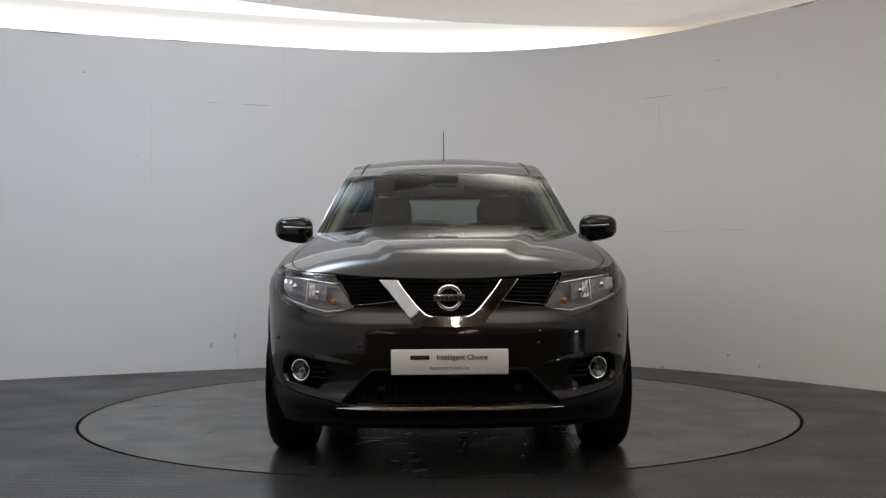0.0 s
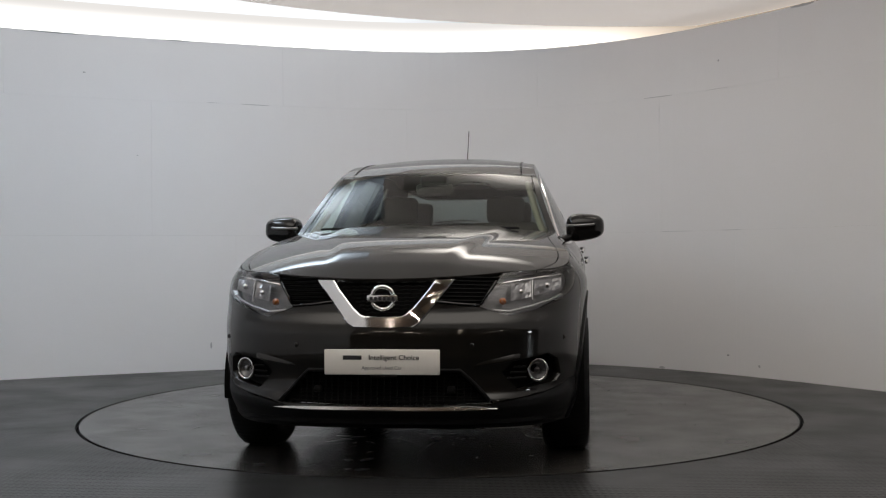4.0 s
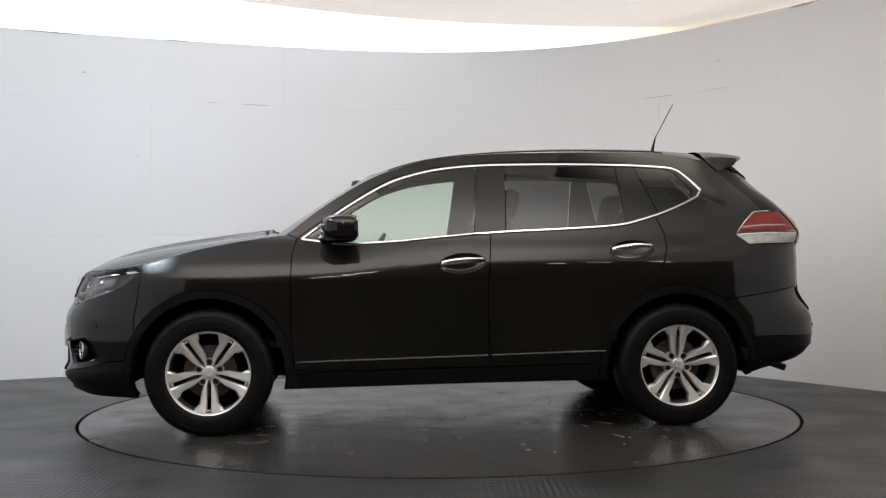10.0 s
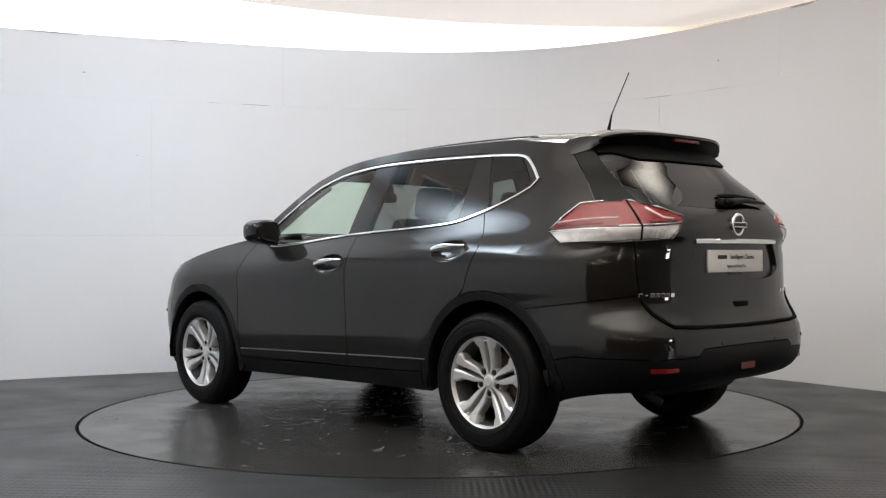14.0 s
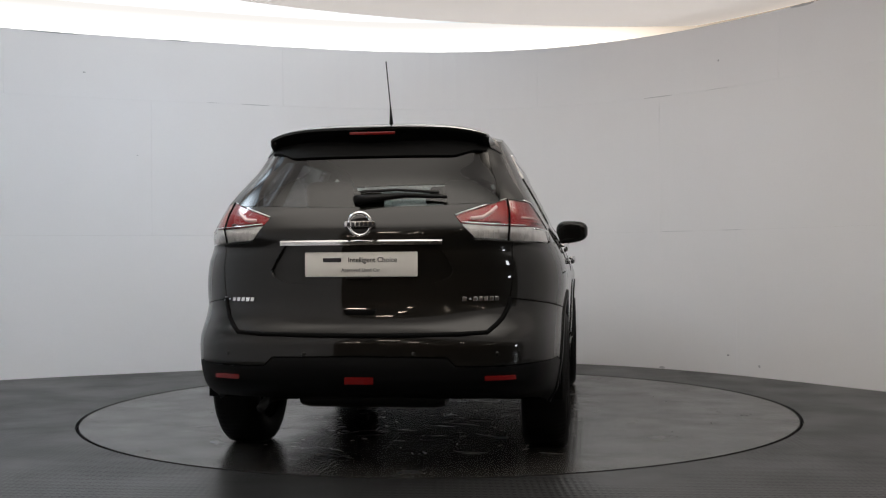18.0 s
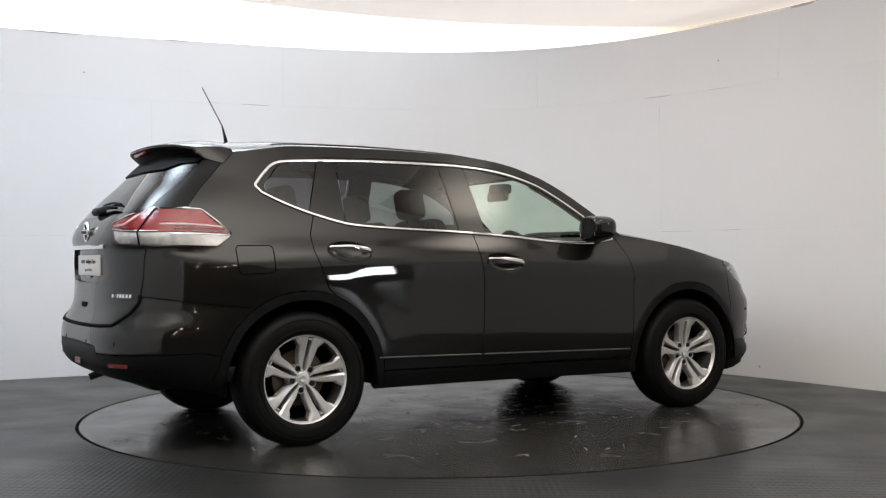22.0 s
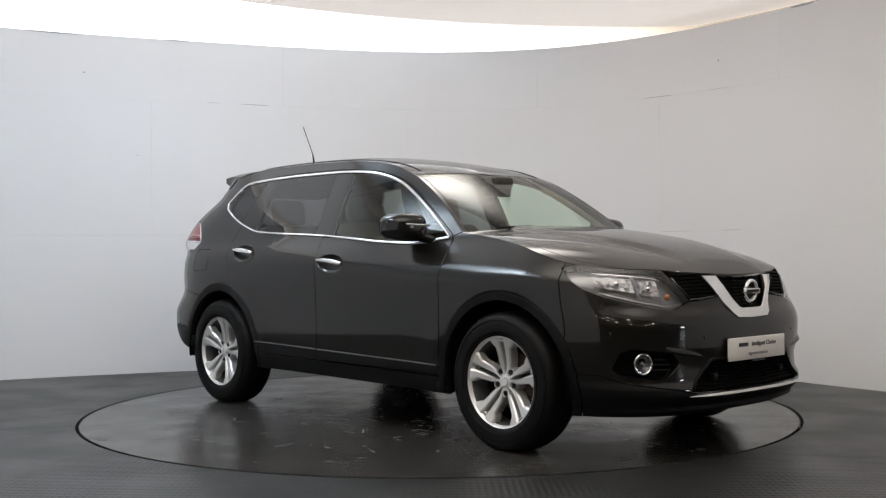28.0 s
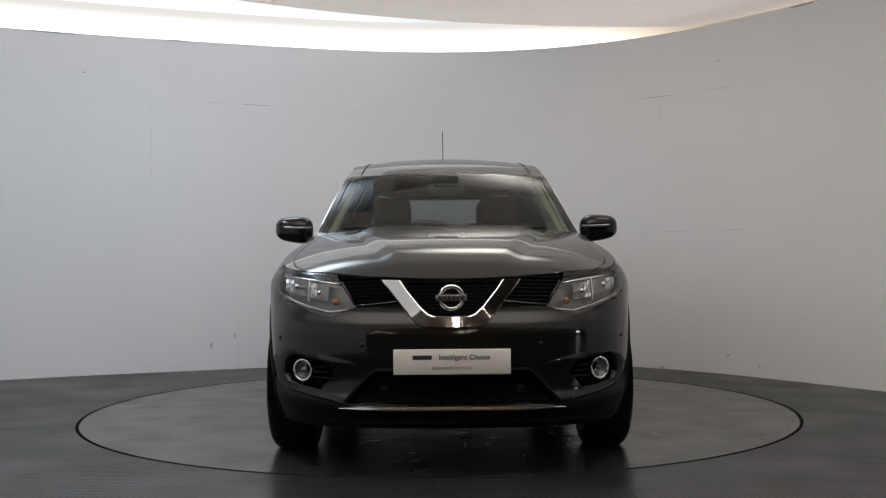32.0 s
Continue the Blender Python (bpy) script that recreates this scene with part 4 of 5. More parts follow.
def build_wheel(name, y, sd, spin):
    wheel = new(name)
    wheel.parent = car
    wheel.location = (sd * 0.80, y, 0.352)
    wheel.rotation_euler = (radians(spin), 0, 0 if sd > 0 else math.pi)
    R = 0.362
    prof = [(-0.10, 0.225), (-0.115, 0.25), (-0.118, 0.30), (-0.108, 0.335), (-0.09, 0.352), (-0.06, R - 0.002), (0.06, R - 0.002), (0.09, 0.352), (0.108, 0.335), (0.118, 0.30), (0.116, 0.26), (0.106, 0.236), (0.098, 0.229)]
    tyre = lathe(prof, 216)
    for v in tyre.verts:
        r, a = math.hypot(v.co.y, v.co.z), math.atan2(v.co.z, v.co.y)
        if r > 0.345 and abs(v.co.x) > 0.05 and int(round(a * 108 / math.pi + (v.co.x > 0))) % 3 == 0:
            v.co.y, v.co.z = v.co.y * (1 - 0.003 / r), v.co.z * (1 - 0.003 / r)
    part("tyre", tyre, RUBBER, wheel, "black tyre with a grooved shoulder", smooth=True)
    for r, x in ((0.318, 0.1155), (0.262, 0.118)):
        ring = [(x, r * math.cos(a), r * math.sin(a)) for a in np.linspace(0, 2 * math.pi, 72, endpoint=False)]
        part("sidewall_rib", tube(ring, 0.0022, 5, closed=True), RUBBER, wheel, smooth=True)
    part("barrel", lathe([(-0.09, 0.222), (0.07, 0.2185), (0.088, 0.2235)], 48), BARREL, wheel, "inside of the rim, its shade put into a darker colour", smooth=True)
    part("rim", lathe([(0.086, 0.2225), (0.1, 0.228), (0.106, 0.2355), (0.1035, 0.239), (0.09, 0.23)], 64), ALLOY, wheel, "silver alloy rim", angle=40)
    part("brake_disc", lathe([(0.0, 0.03), (0.0, 0.15), (-0.02, 0.15), (-0.02, 0.03)], 40), IRON, wheel, angle=30)
    part("hub", lathe([(0.068, 0.0), (0.068, 0.03), (0.066, 0.036), (0.058, 0.042), (0.03, 0.045), (0.0, 0.045)], 40), ALLOY, wheel, angle=40)
    part("centre_cap", lathe([(0.0725, 0.0), (0.0725, 0.012), (0.0735, 0.014), (0.0735, 0.019), (0.0722, 0.0225), (0.066, 0.024)], 28), ALLOY, wheel, "satin centre cap", angle=40)
    # black disc for the shade behind the spokes
    part("back", lathe([(-0.03, 0.0), (-0.03, 0.225)], 32), VOID, wheel)
    for k in range(5):
        # a pair of spokes with a narrow slot between them, flared at the rim
        a = radians(126 + 72 * k)
        d, t = Vector((0, math.cos(a), math.sin(a))), Vector((0, -math.sin(a), math.cos(a)))
        for e in (-1, 1):
            bm = bmesh.new()
            rows = []
            for r, u0, u1, x1, x0 in ((0.03, 0.002, 0.014, 0.066, 0.0), (0.05, 0.004, 0.019, 0.066, 0.0), (0.066, 0.0095, 0.026, 0.067, 0.003), (0.085, 0.0105, 0.034, 0.069, 0.006), (0.11, 0.011, 0.042, 0.072, 0.01), (0.15, 0.0115, 0.048, 0.08, 0.02), (0.18, 0.012, 0.0525, 0.088, 0.03), (0.2, 0.0125, 0.07, 0.094, 0.04), (0.2265, 0.0135, 0.086, 0.1, 0.06)):
                rows.append([bm.verts.new(d * math.sqrt(max(r * r - u * u * 0.9, 1e-6)) + t * (e * u) + Vector((x, 0, 0))) for u, x in ((u0, x0), (u0, x1 - 0.007), (u0 + 0.18 * (u1 - u0), x1), (u0 + 0.82 * (u1 - u0), x1 - 0.001), (u1, x1 - 0.01), (u1, x0))])
            for p, q in zip(rows, rows[1:]):
                for i in range(5):
                    bm.faces.new((p[i], p[i + 1], q[i + 1], q[i]))
            bmesh.ops.recalc_face_normals(bm, faces=bm.faces)
            part("spoke", bm, ALLOY, wheel, angle=12)
        bm = boxed(bmesh.new(), (0, 0, 0), (0.05, 0.022, 0.01), 0.003)
        bm.transform(Matrix.Translation(d * 0.212 + Vector((0.066, 0, 0))) @ Matrix.Rotation(a - math.pi / 2, 4, "X"))
        part("rim_bridge", bm, ALLOY, wheel)
        a = radians(90 + 72 * k)
        bm = bmesh.new()
        bmesh.ops.create_cone(bm, cap_ends=True, segments=12, radius1=0.0135, radius2=0.0125, depth=0.03, matrix=Matrix.Translation((0.05, 0.061 * math.cos(a), 0.061 * math.sin(a))) @ Matrix.Rotation(math.pi / 2, 4, "Y"))
        part("wheel_nut", bm, NUT, wheel, angle=30)
        bm = lathe([(0.0, 0.0215), (0.064, 0.0215), (0.0665, 0.0195), (0.064, 0.0178), (0.0, 0.0178)], 20)
        bm.transform(Matrix.Translation((0, 0.061 * math.cos(a), 0.061 * math.sin(a))))
        part("nut_seat", bm, ALLOY, wheel, angle=40)
        # black disc for the shade down in the nut's pocket
        bm = lathe([(0.03, 0.0), (0.03, 0.018)], 16)
        bm.transform(Matrix.Translation((0, 0.061 * math.cos(a), 0.061 * math.sin(a))))
        part("nut_pocket", bm, VOID, wheel)
    return wheel


for hub_y, which in WHEELS:
    for sd in (1, -1):
        build_wheel("wheel", hub_y, sd, {("front", 1): 0, ("rear", 1): 36, ("front", -1): 36, ("rear", -1): 27}[which, sd])


# ---- trim and fittings of the car ----


def nose_y(x, z, rear=False):
    return float(side(s_of_x(abs(x), z, rear), z)[1])


def skin_at(y, z, e=1, off=0.0):
    s = s_of_y(y, z)
    p, n = side(s, z), skin_normal(side, np.array(s), np.array(z))
    q = p + n * off
    return Vector((q[0] * e, q[1], q[2]))


def ribbon(name, keys, width, mat, parent, label, e, off=0.004, rise=0.004):
    """A flat strip with rounded faces laid on the flank along (y, height) points."""
    pts = np.array(keys, float)
    d = np.gradient(pts, axis=0)
    d /= np.maximum(np.linalg.norm(d, axis=1, keepdims=True), 1e-9)
    q = np.stack([-d[:, 1], d[:, 0]], 1)
    bm = bmesh.new()
    rows = []
    for p, t in zip(pts, q):
        rows.append([bm.verts.new(skin_at(*(p + t * width * u), e, off + h)) for u, h in ((-0.5, -0.006), (-0.5, 0), (-0.3, rise), (0.3, rise), (0.5, 0), (0.5, -0.006))])
    for a, b in zip(rows, rows[1:]):
        for i in range(5):
            bm.faces.new((a[i], a[i + 1], b[i + 1], b[i]))
    bmesh.ops.recalc_face_normals(bm, faces=bm.faces)
    return part(name, bm, mat, parent, label, angle=50)


def lofted(rows, closed=False, caps=True):
    bm = bmesh.new()
    R = [[bm.verts.new(p) for p in r] for r in rows]
    n = len(R[0])
    for a, b in zip(R, R[1:]):
        for i in range(n if closed else n - 1):
            bm.faces.new((a[i], a[(i + 1) % n], b[(i + 1) % n], b[i]))
    if closed and caps:
        bm.faces.new(R[0])
        bm.faces.new(R[-1][::-1])
    bmesh.ops.recalc_face_normals(bm, faces=bm.faces)
    return bm


def written(text, size, mat, parent, m, label=""):
    cu = bpy.data.curves.new("lettering", "FONT")
    cu.body, cu.size, cu.align_x, cu.align_y, cu.extrude, cu.offset = text, size, "CENTER", "CENTER", 0.0006, size * 0.012
    ob = bpy.data.objects.new("lettering", cu)
    me = bpy.data.meshes.new_from_object(ob)
    bpy.data.objects.remove(ob)
    me.transform(m)
    me.materials.clear()
    me.materials.append(mat)
    o = new("lettering", me)
    o.parent = parent
    if label:
        tagged(o, label)
    return o


def build_plate(y, z, rear):
    """A white dealer plate with two lines of print. The first word of the upper line is a plain bar."""
    f = 1 if rear else -1
    bm = boxed(bmesh.new(), (0, y, z), (0.522, 0.012, 0.113), 0.005)
    plate = part("dealer_plate", bm, PLATE, car, "white plate with grey print", angle=40)
    m = pose(0.055 * -f, y + f * 0.0068, z + 0.02, 90, 0, 180 if rear else 0)
    written("Intelligent Choice", 0.032, INK, plate, m)
    written("Approved Used Car", 0.022, INK_PALE, plate, pose(0, y + f * 0.0068, z - 0.026, 90, 0, 180 if rear else 0))
    bm = boxed(bmesh.new(), (0.133 * f, y + f * 0.0065, z + 0.02), (0.085, 0.0012, 0.019))
    part("printed_bar", bm, INK, plate)
    bm = boxed(bmesh.new(), (0.01, y + f * 0.002, z - 0.062), (0.12, 0.008, 0.012), 0.002)
    part("plate_foot", bm, GLOSS_BLACK, plate)


def build_badge(y, z, rear, tilt=0.0):
    f = 1 if rear else -1
    m = Matrix.Translation((0, y, z)) @ Matrix.Rotation(tilt, 4, "X")
    ring = [(0.051 * math.cos(a), 0, 0.051 * math.sin(a)) for a in np.linspace(0, 2 * math.pi, 40, endpoint=False)]
    bm = tube(ring, 0.0095, 10, closed=True)
    bm.transform(m)
    badge = part("badge", bm, CHROME, car, "round chrome badge with a plain bar", smooth=True)
    bm = boxed(bmesh.new(), (0, f * 0.004, 0), (0.14, 0.02, 0.029), 0.004)
    bm.transform(m)
    part("badge_bar", bm, SATIN, badge, angle=40)
    for k in range(6):
        bm = boxed(bmesh.new(), (-0.05 + 0.02 * k, f * 0.0155, 0), (0.013, 0.002, 0.017))
        bm.transform(m)
        part("badge_mark", bm, INK, badge)


def build_front():
    # the wide chrome V over the grille
    out = [(0.318, 0.892), (0.285, 0.85), (0.21, 0.755), (0.165, 0.698), (0.135, 0.68), (0.0, 0.676)]
    inn = [(0.232, 0.89), (0.205, 0.85), (0.14, 0.77), (0.105, 0.738), (0.082, 0.729), (0.0, 0.727)]
    rows = []
    line = [(1, o, i) for o, i in zip(out, inn)] + [(-1, o, i) for o, i in list(zip(out, inn))[-2::-1]]
    for e, o, i in line:
        yo, yi = nose_y(o[0], o[1]), nose_y(i[0], i[1])
        mid = ((o[0] + i[0]) / 2, (o[1] + i[1]) / 2)
        rows.append([(e * o[0], yo + 0.03, o[1]), (e * o[0], yo - 0.002, o[1]), (e * (o[0] * 0.85 + mid[0] * 0.15), yo - 0.007, o[1] * 0.85 + mid[1] * 0.15), (e * (i[0] * 0.85 + mid[0] * 0.15), yi - 0.024, i[1] * 0.85 + mid[1] * 0.15), (e * i[0], yi - 0.02, i[1]), (e * i[0], yi + 0.05, i[1])])
    part("grille_surround", lofted(rows), CHROME, car, "wide chrome V-shaped grille surround", angle=22)
    build_badge(-2.283, 0.811, False, 0.12)
    # mesh of the grilles
    for zz in np.arange(0.742, 0.90, 0.017):
        for e in (1, -1):
            inner = max(0.0, 0.232 - (0.89 - zz) * 1.0)
            if inner > 0.03:
                pts = [(e * x, nose_y(x, zz) + 0.02 + 0.004 * math.sin(70 * x), zz + 0.003 * math.sin(140 * x)) for x in np.linspace(0.0 if e > 0 else 0.004, inner, 9)]
                part("grille_bar", tube(pts, 0.0032, 5), BAR, car)
            x0, x1 = 0.31 - (0.89 - zz) * 0.95, 0.425 + (zz - 0.775) * 0.7
            if zz > 0.785:
                pts = [(e * x, nose_y(x, zz - 0.008) + 0.016, zz + 0.006 * (1 - k / 6)) for k, x in enumerate(np.linspace(x0, x1, 7))]
                part("grille_bar", tube(pts, 0.0045, 5), BAR, car)
    for e in (1, -1):
        pts = [(e * x, nose_y(x, z) - 0.002, z) for x, z in ((0.235, 0.793), (0.30, 0.785), (0.37, 0.778), (0.432, 0.775))]
        part("grille_rail", tube(pts, 0.007, 6), GLOSS_BLACK, car, "gloss black lower rail", smooth=True)
        pts = [(e * x, nose_y(x, z) - 0.001, z) for x, z in ((0.437, 0.78), (0.468, 0.83), (0.50, 0.882))]
        part("grille_rail", tube(pts, 0.006, 6), GLOSS_BLACK, car, smooth=True)
    for zz in np.arange(0.35, 0.48, 0.016):
        w = 0.47 - (zz - 0.345) * 0.85
        pts = [(x, nose_y(x, zz) + 0.028, zz + 0.003 * math.sin(120 * x)) for x in np.linspace(-w, w, 21)]
        part("grille_bar", tube(pts, 0.0035, 5), BAR, car)
    for x in np.arange(-0.42, 0.43, 0.03):
        zt = 0.48 if abs(x) < 0.345 else 0.48 - (abs(x) - 0.345) * 1.0
        part("grille_bar", tube([(x, nose_y(x, 0.35) + 0.03, 0.335), (x, nose_y(x, zt) + 0.03, zt)], 0.003, 5), BAR, car)
    keys = [(0.478, 0.352), (0.44, 0.392), (0.40, 0.435), (0.345, 0.487), (0.2, 0.489), (0.0, 0.489)]
    pts = [(x, nose_y(x, z) - 0.002, z) for x, z in keys]
    part("grille_frame", tube(pts + [(-x, y, z) for x, y, z in pts[-2::-1]], 0.0085, 8), CLADDING, car, "black plastic frame of the lower grille", smooth=True)
    for e in (1, -1):
        bm = bmesh.new()
        boxed(bm, (e * 0.305, nose_y(0.3, 0.40) + 0.012, 0.40), (0.035, 0.03, 0.03), 0.008)
        part("tow_cover", bm, CLADDING, car, angle=40)
    # chrome strip on the lip
    rows = []
    for x in np.linspace(-0.51, 0.51, 41):
        k = max(0.12, 1 - (abs(x) / 0.51) ** 6)
        y = nose_y(x, 0.318)
        rows.append([(x, y + 0.004, 0.322 + 0.013 * k), (x, y - 0.012, 0.318 + 0.010 * k), (x, y - 0.014, 0.318 - 0.004 * k), (x, y + 0.004, 0.318 - 0.012 * k)])
    part("lip_strip", lofted(rows), SATIN, car, "silver strip on the lower lip", angle=30)
    rows = []
    for x in np.linspace(-0.8, 0.8, 41):
        y = nose_y(x, 0.25)
        rows.append([(x, y + 0.0, 0.31), (x, y - 0.02, 0.30), (x, y - 0.015, 0.245), (x, y + 0.05, 0.215)])
    part("lip", lofted(rows), CLADDING, car, "black plastic lower lip", angle=40)
    for e in (1, -1):
        # fog lamp in its recess
        x, z = 0.685, 0.477
        y = nose_y(x, z) + 0.012
        m = Matrix.Translation((e * x, y, z)) @ Matrix.Rotation(e * 0.42, 4, "Z")
        pts = [m @ Vector((0.045 * math.cos(a), 0, 0.048 * math.sin(a))) for a in np.linspace(0, 2 * math.pi, 32, endpoint=False)]
        fog = part("fog_lamp", tube(pts, 0.0062, 8, closed=True), CHROME, car, "fog lamp with a chrome ring", smooth=True)
        bm = bmesh.new()
        bmesh.ops.create_uvsphere(bm, u_segments=20, v_segments=10, radius=0.043)
        bm.transform(m @ Matrix.Translation((0, 0.014, 0)) @ Matrix.Diagonal((1, 0.4, 1.05, 1)))
        part("lens", bm, LENS, fog, smooth=True)
        bm = lathe([(0.0, 0.0), (0.004, 0.02), (0.02, 0.036), (0.028, 0.043)], 24)
        bm.transform(m @ Matrix.Translation((0, 0.035, 0)) @ Matrix.Rotation(-math.pi / 2, 4, "Z"))
        part("reflector", bm, LAMP_DARK, fog, smooth=True)
        bm = bmesh.new()
        bmesh.ops.create_uvsphere(bm, u_segments=12, v_segments=8, radius=0.013, matrix=m @ Matrix.Translation((0, 0.01, 0)))
        part("bulb", bm, LAMP_DARK, fog, smooth=True)
        # fins beside the lamp
        for k in range(3):
            pts = [(e * xx, nose_y(xx, 0.44 + 0.025 * k) + 0.022, 0.445 + 0.025 * k) for xx in np.linspace(0.55 + 0.015 * k, 0.635, 5)]
            part("recess_fin", tube(pts, 0.005, 6), CLADDING, car)
        # ledge that runs from the recess towards the plate
        rows = []
        for k in np.linspace(0, 1, 13):
            x, z = 0.61 - 0.2 * k, 0.536 - 0.03 * k
            y, h = nose_y(x, z), 0.016 * (1 - k) ** 0.7 * min(1, 6 * k + 0.4)
            rows.append([(e * x, y + 0.004, z + 0.034), (e * x, y - 0.35 * h, z + 0.018), (e * x, y - h, z + 0.002), (e * x, y - h, z - 0.003), (e * x, y + 0.006, z - 0.008)])
        part("bumper_ledge", lofted(rows), PAINT, car, smooth=True)
        # parking sensors
        for sx, sz in ((0.40, 0.60), (0.80, 0.62)):
            p = side(s_of_x(sx, sz), sz)
            bm = bmesh.new()
            bmesh.ops.create_uvsphere(bm, u_segments=14, v_segments=8, radius=0.0105, matrix=Matrix.Translation((e * p[0], p[1], p[2])) @ Matrix.Diagonal((1, 0.35, 1, 1)))
            part("parking_sensor", bm, PAINT, car, smooth=True)
    build_plate(-2.316, 0.527, False)


def build_rear():
    lamps = {(1 if o.data.vertices[0].co.x > 0 else -1): o for o in car.children if o.name.startswith("tail_lamp")}
    build_plate(2.228, 0.962, True)
    build_badge(2.243, 1.145, True, -0.05)
    rows = []
    for x in np.linspace(-0.375, 0.375, 31):
        y = nose_y(x, 1.06, True) - 0.002
        rows.append([(x, y - 0.04, 1.072), (x, y + 0.004, 1.073), (x, y + 0.012, 1.066), (x, y + 0.010, 1.05), (x, y - 0.02, 1.047)])
    part("tailgate_bar", lofted(rows), CHROME, car, "chrome bar over the plate", angle=25)
    bm = boxed(bmesh.new(), (0, nose_y(0, 0.742, True) - 0.0125, 0.742), (0.15, 0.03, 0.042), 0.012)
    for v in bm.verts:
        v.co.x *= 1 + 3.0 * (v.co.z - 0.742)
    part("tailgate_latch", bm, VOID, car, "black recessed tailgate latch", angle=40)
    # black strip laid on the skin for the dark gap round the tailgate's foot
    pts = [(x, nose_y(x, z, True) + 0.0005, z) for x, z in ((0.668, 0.81), (0.664, 0.77), (0.64, 0.718), (0.61, 0.685), (0.575, 0.655), (0.45, 0.648), (0.25, 0.644), (0.0, 0.642))]
    part("tailgate_seal", tube(pts + [(-x, y, z) for x, y, z in pts[-2::-1]], 0.011, 8), VOID, car, "black strip standing in for the dark gap under the tailgate", smooth=True)
    # raised silver marks of the two names
    for x0, n, w, mat in ((0.685, 7, 0.0255, CHROME), (-0.46, 7, 0.0235, SATIN)):
        for k in range(n):
            x = x0 - (k + 0.5) * w * (1 if x0 > 0 else 1)
            y = nose_y(x, 0.80, True)
            bm = boxed(bmesh.new(), (0, 0, 0), (w * (0.5 if k == 1 else 0.8), 0.005, 0.006 if k == 1 else 0.02), 0.0015)
            p, q = side(s_of_x(abs(x) - 0.01, 0.8, True), 0.8), side(s_of_x(abs(x) + 0.01, 0.8, True), 0.8)
            ang = math.atan2(q[1] - p[1], q[0] - p[0]) * (1 if x > 0 else -1)
            for v in bm.verts:
                v.co.x += (-0.25 if x0 > 0 else -0.1) * v.co.z
            bm.transform(Matrix.Translation((x, y + 0.002, 0.803)) @ Matrix.Rotation(ang, 4, "Z"))
            part("name_mark", bm, mat, car, "small silver raised mark")
    # spoiler over the rear window
    def over_roof(x, y):
        zc = float(ROOF_Z(min(y, 1.77))) - 0.17 * max(0, y - 1.77)
        return zc - (zc - 1.572) * (abs(x) / 0.588) ** 3.4
    rows, fins = [], []
    for x in np.linspace(-0.54, 0.54, 45):
        k = abs(x) / 0.54
        yr = 1.958 - 0.15 * k ** 2.6
        yf = 1.625 - 0.03 * k ** 2
        gz = 1.468 + 0.034 * float(smooth01(abs(x), 0.38, 0.5))
        yg = nose_y(min(abs(x), 0.56), gz, True)
        ys = [yf, yf + 0.3 * (yr - yf), yf + 0.65 * (yr - yf), yr - 0.02]
        zs = [over_roof(x, y) + d for y, d in zip(ys, (-0.002, 0.006, 0.007, 0.004))]
        zr = zs[-1] - 0.006
        mid = min(yg, yr - 0.06)
        rows.append([(x, y, z) for y, z in zip(ys, zs)] + [(x, yr, zr), (x, yr - 0.003, zr - 0.012), (x, 0.4 * yr + 0.6 * mid, zr - 0.032), (x, mid, zr - 0.05 - 0.02 * (1 - k)), (x, yg + 0.001, gz + 0.012), (x, yg - 0.012, gz)])
    top = part("spoiler", lofted([r[:6] for r in rows]), PAINT, car, "dark olive roof spoiler", angle=35)
    part("spoiler_underside", lofted([r[5:] for r in rows]), BAR, top, "black underside", angle=40)
    for e, row in ((-1, rows[0]), (1, rows[-1])):
        fin = []
        for q, (y, z) in enumerate(((1.60, 1.565), (1.662, 1.503), (1.735, 1.528), (1.795, 1.556), (1.806, 1.568))):
            a, b = Vector(row[q]), skin_at(y, z, e, 0.006)
            if q == 4:
                b = Vector(row[5])
            if q == 3:
                b = Vector((e * 0.55, y, z))
            fin.append([a, a.lerp(b, 0.5) + Vector((e * 0.006, 0, 0)), b, b + Vector((-e * 0.03, 0, 0.004))])
        part("spoiler_end", lofted(fin), PAINT, top, angle=30)
    bm = boxed(bmesh.new(), (0, 1.936, rows[22][6][2] + 0.004), (0.225, 0.03, 0.016), 0.005)
    part("brake_light", bm, RED_GLOW, top, "red high-level brake light", angle=40)

    # wiper
    yw = lambda x, z: nose_y(x, z, True)
    pts = [(x, yw(x, z) + 0.03, z) for x, z in ((0.02, 1.258), (-0.05, 1.264), (-0.2, 1.278), (-0.39, 1.266))]
    wiper = part("rear_wiper", tube(pts, lambda t: 0.024 - 0.017 * t, 8), CLADDING, car, "black rear wiper", smooth=True)
    pts = [(x, yw(x, z) + 0.014, z) for x, z in ((0.02, 1.297), (-0.15, 1.305), (-0.35, 1.29))]
    part("blade", tube(pts, 0.007, 6), RUBBER, wiper)
    bm = boxed(bmesh.new(), (0.01, yw(0.01, 1.265) + 0.015, 1.262), (0.07, 0.045, 0.04), 0.012)
    part("pivot", bm, CLADDING, wiper, angle=40)
    for e in (1, -1):
        rows = []
        for x in np.linspace(0.565, 0.70, 9):
            y = nose_y(x, 0.452, True)
            rows.append([(e * x, y - 0.01, 0.466), (e * x, y + 0.008, 0.462), (e * x, y + 0.008, 0.442), (e * x, y - 0.01, 0.438)])
        part("rear_reflector", lofted(rows), RED_GLOW, car, "red rear reflector", angle=30)
        for x in (0.25, 0.62):
            p = side(s_of_x(x, 0.56, True), 0.56)
            bm = bmesh.new()
